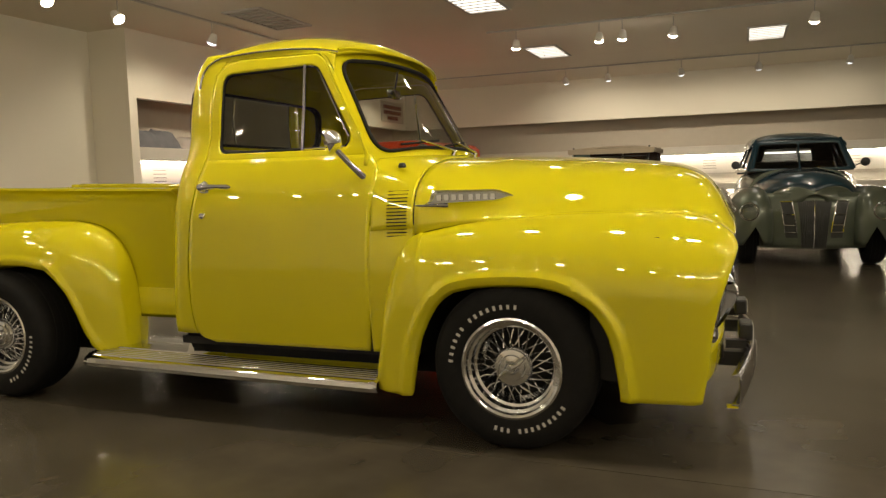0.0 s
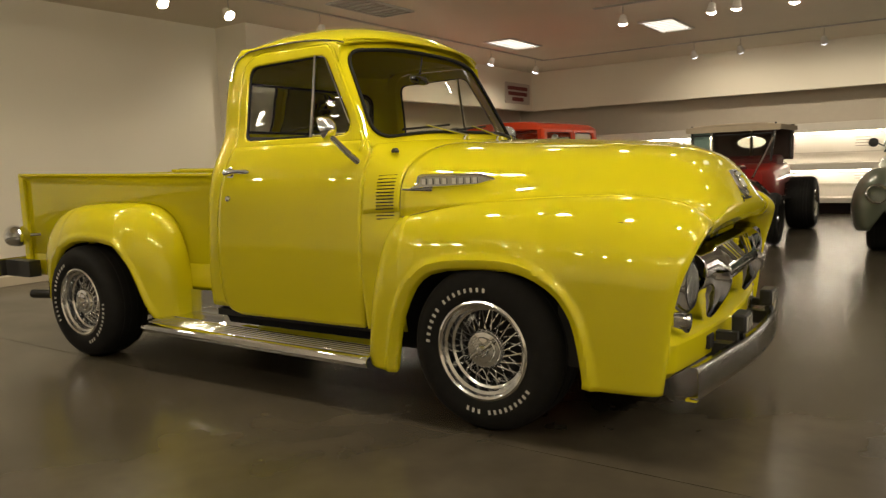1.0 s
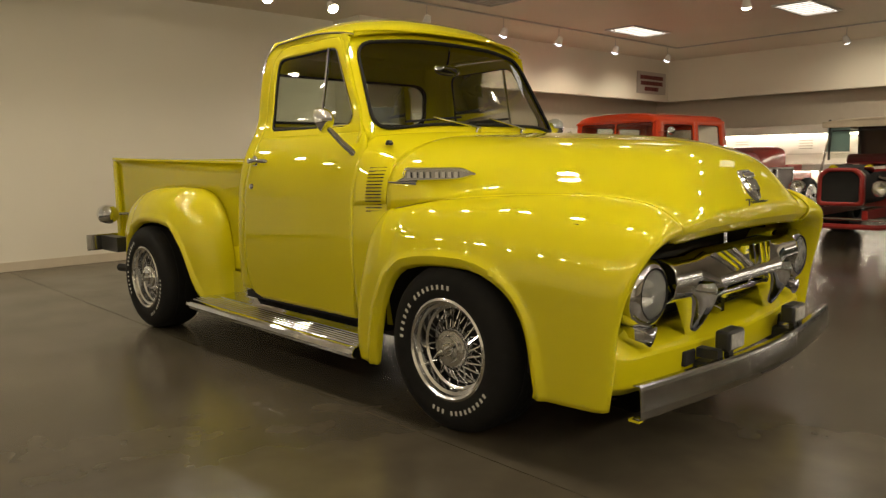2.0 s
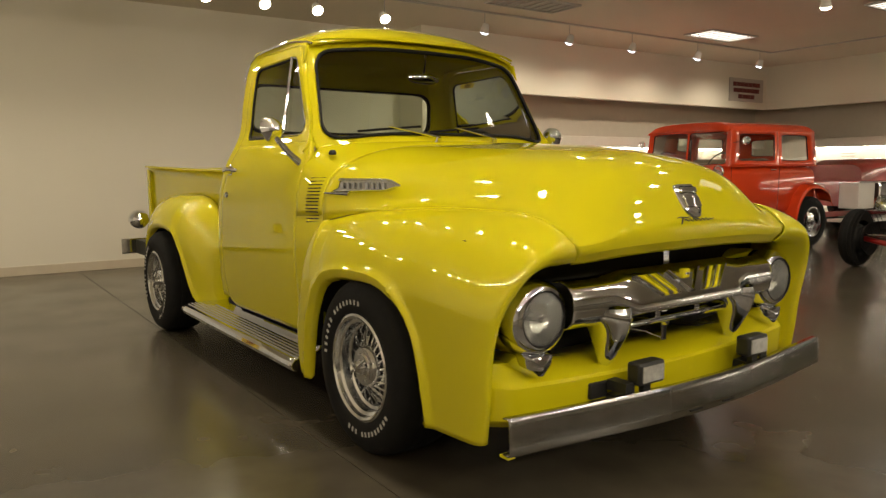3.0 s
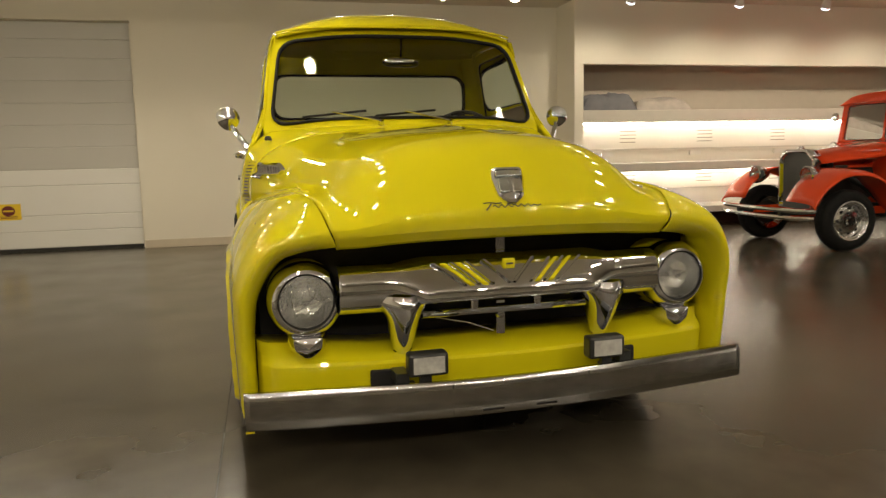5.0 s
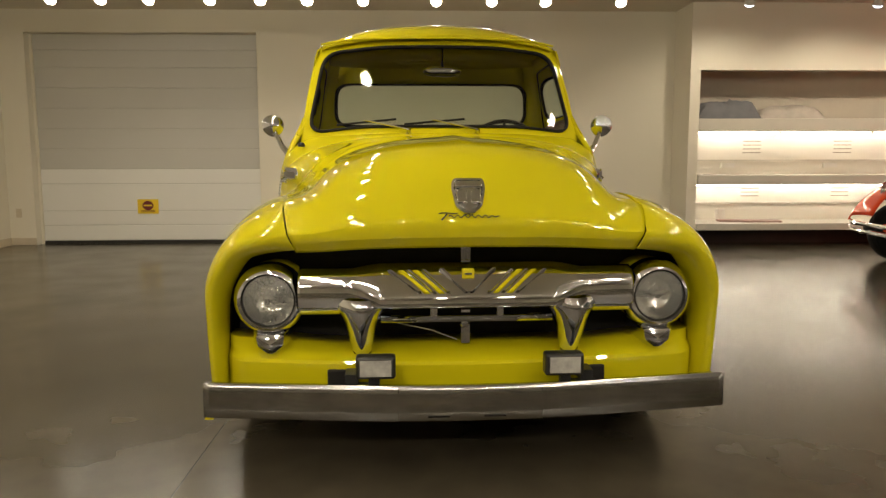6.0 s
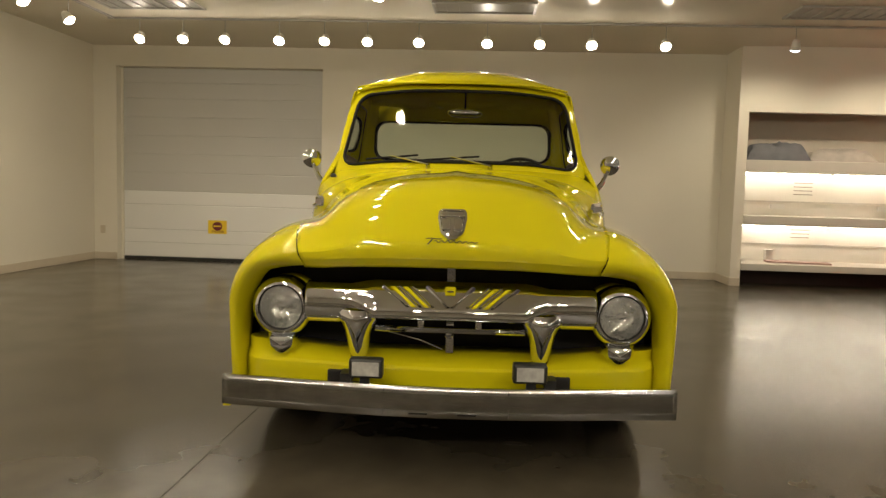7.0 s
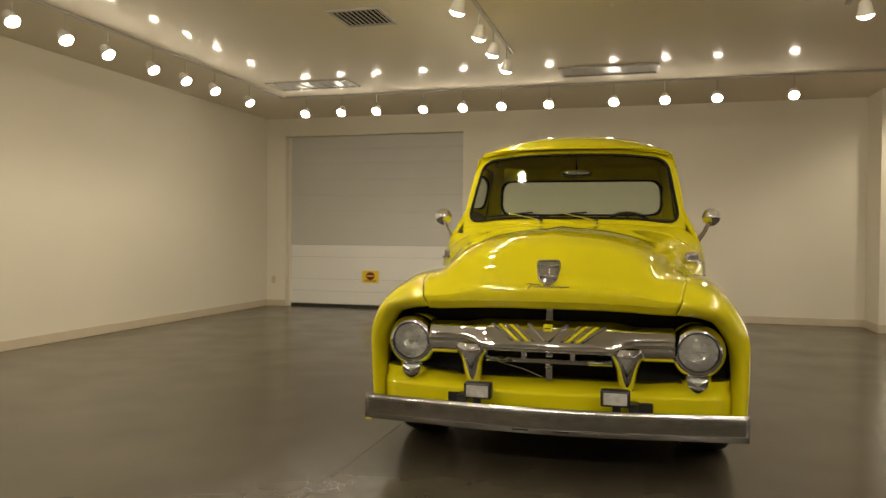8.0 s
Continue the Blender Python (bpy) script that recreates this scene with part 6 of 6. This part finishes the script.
part("windscreen_bar", tube_mesh([(-1.02, -0.5, 1.02), (-1.08, -0.5, 1.36), (-1.08, 0.5, 1.36), (-1.02, 0.5, 1.02)], 0.010, 6), BLACK, car)
part("side_card", box_mesh(-1.13, -1.115, -0.56, -0.30, 1.10, 1.42), material("teal_card", (0.22, 0.34, 0.33), 0.6, var=0.05), car, "pale teal card hanging in the top")
skin([(-0.90, 0.22, 0.50, 0.92, 4), (-0.40, 0.24, 0.50, 0.95, 4), (-0.15, 0.18, 0.52, 0.86, 4)], VOID, car, "engine_block", "dark engine block")
for s in (-1, 1):
    part("valve_cover", tube_mesh([(-0.85, s * 0.19, 0.90), (-0.28, s * 0.19, 0.90)], 0.055, 10), CHROME, car, "chrome valve cover")
    part("header_pipe", tube_mesh([(-0.4, s * 0.24, 0.80), (-0.55, s * 0.42, 0.72), (-0.9, s * 0.55, 0.50), (-2.0, s * 0.62, 0.46)], 0.035, 8), CHROME, car, "chrome exhaust pipe")
outline = fillet([(-0.235, 0.50), (0.235, 0.50), (0.235, 0.84), (0.15, 0.92), (-0.15, 0.92), (-0.235, 0.84)], 0.04, 4)
core = fillet([(-0.20, 0.54), (0.20, 0.54), (0.20, 0.82), (0.13, 0.88), (-0.13, 0.88), (-0.20, 0.82)], 0.035, 4)
thicken(part("radiator_shell", window_ring(outline, core, lambda y, z: Vector((0.05, y, z)), 2, 50), RED, car, "red radiator shell"), 0.10, -1.0)
part("radiator_core", prism_mesh(core, -0.03, 0.02, lambda a, b, c: Vector((c, a, b))), VOID, car)
part("front_axle", tube_mesh([(0, -0.68, 0.315), (0.05, -0.4, 0.27), (0.05, 0.4, 0.27), (0, 0.68, 0.315)], 0.03, 8), RED, car, "red dropped front axle")
part("tie_rod", tube_mesh([(0.12, -0.6, 0.36), (0.12, 0.6, 0.36)], 0.014, 8), CHROME, car)

# sage and teal coupe
car = thing("two_tone_coupe", "sage green and dark teal 1940s coupe, parked nose forward", "car", facing(1.60, 5.98, -87.5))
skin([(-3.55, 0.30, 0.42, 0.75, 2.4), (-3.3, 0.58, 0.32, 0.98, 2.6), (-2.7, 0.72, 0.28, 1.10, 3), (-1.9, 0.76, 0.26, 1.14, 3.2), (-1.1, 0.72, 0.26, 1.13, 3.2), (-0.8, 0.62, 0.28, 1.12, 3)], SAGE, car, "body")
# hood over a rounded nose: teal above a V line, sage below and in front
def coupe_hood(f, a):
    w = 0.50 * max(0.0, 1 - f ** 2.6) ** 0.5 + 0.14
    top = 1.13 - 0.10 * f * f - 0.20 * max(0.0, (f - 0.78) / 0.22) ** 1.6
    c = max(0.0, math.cos(a))
    return Vector((-0.92 + 1.46 * f - 0.05 * (1 - c), w * math.sin(a), 0.56 + (top - 0.56) * c ** 0.62))


A0 = math.radians(72)


def v_line(a):
    return 0.985 - 0.17 * (abs(a) / A0) ** 1.2


angles = [A0 * j / 12 for j in range(-12, 13)]
thicken(part("hood", grid_mesh([[coupe_hood(v_line(a) * k / 20, a) for a in angles] for k in range(21)]), TEAL, car, "dark teal hood top"), 0.01)
thicken(part("hood_nose", grid_mesh([[coupe_hood(v_line(a) + (1 - v_line(a)) * k / 10 + 0.002, a) for a in angles] for k in range(11)]), SAGE, car, "sage hood front below a V line"), 0.01)
for s in (1, -1):
    side = [A0 + (math.pi / 2 - A0) * j / 6 for j in range(7)]
    thicken(part("hood_side", grid_mesh([[coupe_hood(k / 20, s * a) for a in side] for k in range(21)]), SAGE, car), 0.01)


def apron(y, z, out=0.0):
    """The rounded front panel between the mudguards."""
    return Vector((0.34 + 0.20 * math.cos(min(1, abs(y) / 0.55) * math.pi / 2) ** 0.8 - 0.45 * max(0.0, z - 0.66) ** 1.2 - 0.25 * max(0.0, 0.36 - z) + out, y, z))


rows = [[apron(0.55 * j / 16, z) for j in range(-16, 17)] for z in (0.215, 0.26, 0.33, 0.42, 0.52, 0.62, 0.70, 0.78, 0.84)]
thicken(part("front_apron", grid_mesh(rows), SAGE, car), 0.01)
# centre grille of fine upright bars, and two small barred side grilles
rows = [[apron(w * j / 8, z, 0.006) for j in range(-8, 9)] for z, w in ((0.22, 0.125), (0.40, 0.135), (0.58, 0.150), (0.70, 0.165), (0.755, 0.172))]
grille = part("centre_grille", grid_mesh(rows), GRILLE_DARK, car, "grey barred centre grille")
for k in range(-8, 9):
    q = k / 8
    bar_pts = [apron(w * q, z, 0.009) for z, w in ((0.225, 0.122), (0.40, 0.132), (0.58, 0.147), (0.70, 0.162), (0.75, 0.169))]
    part("grille_bar", tube_mesh(bar_pts, 0.007 if k == 0 else 0.0035, 5), CHROME if k == 0 else GRILLE_DARK, grille)
for s in (-1, 1):
    rows = [[apron(s * (y0 + 0.12 * j / 4), z, 0.006) for j in range(5)] for z, y0 in ((0.34, 0.165), (0.48, 0.180), (0.62, 0.200), (0.74, 0.225))]
    sg = part("side_grille", grid_mesh(rows), GRILLE_DARK, car, "small barred side grille")
    for z, y0 in ((0.40, 0.172), (0.48, 0.180), (0.60, 0.197), (0.745, 0.226)):
        part("side_bar", tube_mesh([apron(s * (y0 + 0.12 * j / 4), z, 0.010) for j in range(5)], 0.006, 5), CHROME, sg)
    for dy in (0.0, 0.12):
        part("side_bar", tube_mesh([apron(s * (y0 + dy), z, 0.010) for z, y0 in ((0.40, 0.172), (0.48, 0.180), (0.62, 0.200), (0.745, 0.226))], 0.006, 5), CHROME, sg)
    # pontoon mudguards with faired-in headlamps
    rows = []
    for k in range(41):
        x = -1.10 + 1.685 * k / 40
        q = math.sqrt(max(0.0, 1 - ((x - 0.10) / 0.485) ** 3.0)) if x > 0.10 else 1.0
        lift = 0.44 if x > -0.35 else 0.44 - 0.34 * ((-0.35 - x) / 0.75) ** 1.5
        row = []
        for j in range(29):
            a = math.radians(-35 + 250 * j / 28)
            c, sn = math.cos(a), math.sin(a)
            y = 0.60 + (0.325 if c > 0 else 0.24) * math.copysign(abs(c) ** 0.8, c) * q
            z = 0.47 + (lift * sn * q if sn > 0 else 0.40 * sn * q ** 0.10)
            row.append(Vector((x, s * y, z)))
        rows.append(row)
    thicken(part("front_fender", grid_mesh(rows), SAGE, car), 0.012)
    rows = []
    for k in range(27):
        f = k / 26
        x = -3.42 + 1.36 * f
        top = 0.34 + 0.50 * math.sin(f * math.pi) ** 0.6
        row = []
        for j in range(13):
            a = j / 12 * math.pi * 0.6
            row.append(Vector((x, s * (0.60 + 0.26 * math.sin(min(a, math.pi / 2)) * (math.sin(f * math.pi) ** 0.4)), 0.44 + (top - 0.44) * math.cos(a) if a < math.pi / 2 else 0.44 + 0.17 * math.cos(a))))
        rows.append(row)
    thicken(part("rear_fender", grid_mesh(rows), SAGE, car), 0.012)
    lamp_on(car, 0.555, s * 0.67, 0.64, 0.105)
    for x, r in ((0.0, 0.33), (-2.84, 0.34)):
        h = wire_wheel("wheel", car, x, s * 0.76, s, r, 0.20, rim=0.19, wire=False, marks=False)
        slotted_rim(h, x, s * 0.76, s, r, 0.19)
    panel([(-2.55, s * 0.70, 1.08), (-0.86, s * 0.62, 1.10), (-1.20, s * 0.50, 1.51), (-2.30, s * 0.52, 1.51)], [(0.14, 0.45, 0.12, 0.82), (0.52, 0.90, 0.12, 0.82)], TEAL, car, "side_window_frame", pane=DARK_PANE)
    mm = part("door_mirror", tube_mesh([(-1.0, s * 0.64, 1.13), (-1.0, s * 0.72, 1.17)], 0.008, 6), BLACK, car, "small dark mirror")
    part("mirror_head", lathe_mesh([(0.0, 0.035), (0.045, 0.02), (0.055, 0.0), (0.0, -0.005)], pose(-1.0, s * 0.76, 1.18, 0, 90, 0), 16), BLACK, mm)
panel([(-0.86, 0.61, 1.09), (-0.86, -0.61, 1.09), (-1.17, -0.50, 1.475), (-1.17, 0.50, 1.475)], [(0.045, 0.496, 0.06, 0.90), (0.504, 0.955, 0.06, 0.90)], TEAL, car, "windscreen_frame", pane=DARK_PANE)
panel([(-2.60, -0.68, 1.06), (-2.60, 0.68, 1.06), (-2.30, 0.52, 1.51), (-2.30, -0.52, 1.51)], [(0.22, 0.78, 0.35, 0.80)], TEAL, car, "back_window_frame")
rows = []
for k in range(21):
    f = k / 20
    x = -2.42 + 1.25 * f
    h = 0.222 * math.sin(min(1, max(0, f * 0.86 + 0.07)) * math.pi) ** 0.45
    w = 0.575 + 0.035 * math.sin(f * math.pi)
    rows.append([Vector((x, w * math.copysign(abs(math.sin(a)) ** 0.8, a), 1.40 + h * max(0.0, math.cos(a)) ** 0.7)) for a in [math.pi / 2 * s / 12 for s in range(-12, 13)]])
thicken(part("roof", grid_mesh(rows), TEAL, car), 0.02)
part("floor_pan", box_mesh(-3.2, 0.2, -0.58, 0.58, 0.22, 0.30), VOID, car)
rounded(part("seat", box_mesh(-2.05, -1.90, -0.56, 0.56, 0.6, 1.22), TAN, car, "tan seat back"), 0.05, 3)

# red pickup half hidden behind the orange sedan
car = thing("red_roadster_pickup", "red vintage roadster pickup with a bright cargo trunk", "car", facing(-3.9, 8.9, -95))
skin([(-1.55, 0.50, 0.50, 1.16, 5), (-1.50, 0.56, 0.46, 1.22, 5), (-1.0, 0.56, 0.46, 1.20, 5), (-0.75, 0.50, 0.46, 1.12, 5)], RED, car, "body_tub")
trunk = part("side_trunk", box_mesh(-1.15, -0.62, 0.56, 0.86, 0.42, 0.86), KICK, car, "dark side trunk with a bright frame")
for z in (0.43, 0.85):
    part("trunk_band", tube_mesh([(-1.15, 0.865, z), (-0.62, 0.865, z), (-0.615, 0.56, z)], 0.014, 6), CHROME, trunk)
for x in (-1.15, -0.62):
    part("trunk_band", tube_mesh([(x, 0.865, 0.43), (x, 0.865, 0.85)], 0.014, 6), CHROME, trunk)
part("panel_box", box_mesh(-0.60, -0.20, 0.50, 0.80, 0.46, 0.84), WHITE_PAINT, car, "pale panel beside the trunk")
part("running_board", box_mesh(-1.6, 0.1, 0.52, 0.90, 0.27, 0.31), WHITE_PAINT, car, "pale running board")
part("frame_rail", box_mesh(-2.4, 1.0, -0.34, 0.34, 0.32, 0.40), RED, car)
for s in (-1, 1):
    for x in (0.88, -2.1):
        h = wire_wheel("wheel", car, x, s * 0.74, s, 0.33, 0.14, rim=0.2, wire=False, marks=False)
        slotted_rim(h, x, s * 0.74, s, 0.33, 0.2)
rounded(part("cargo_bed", box_mesh(-2.5, -1.58, -0.55, 0.55, 0.5, 0.9), RED, car), 0.02)
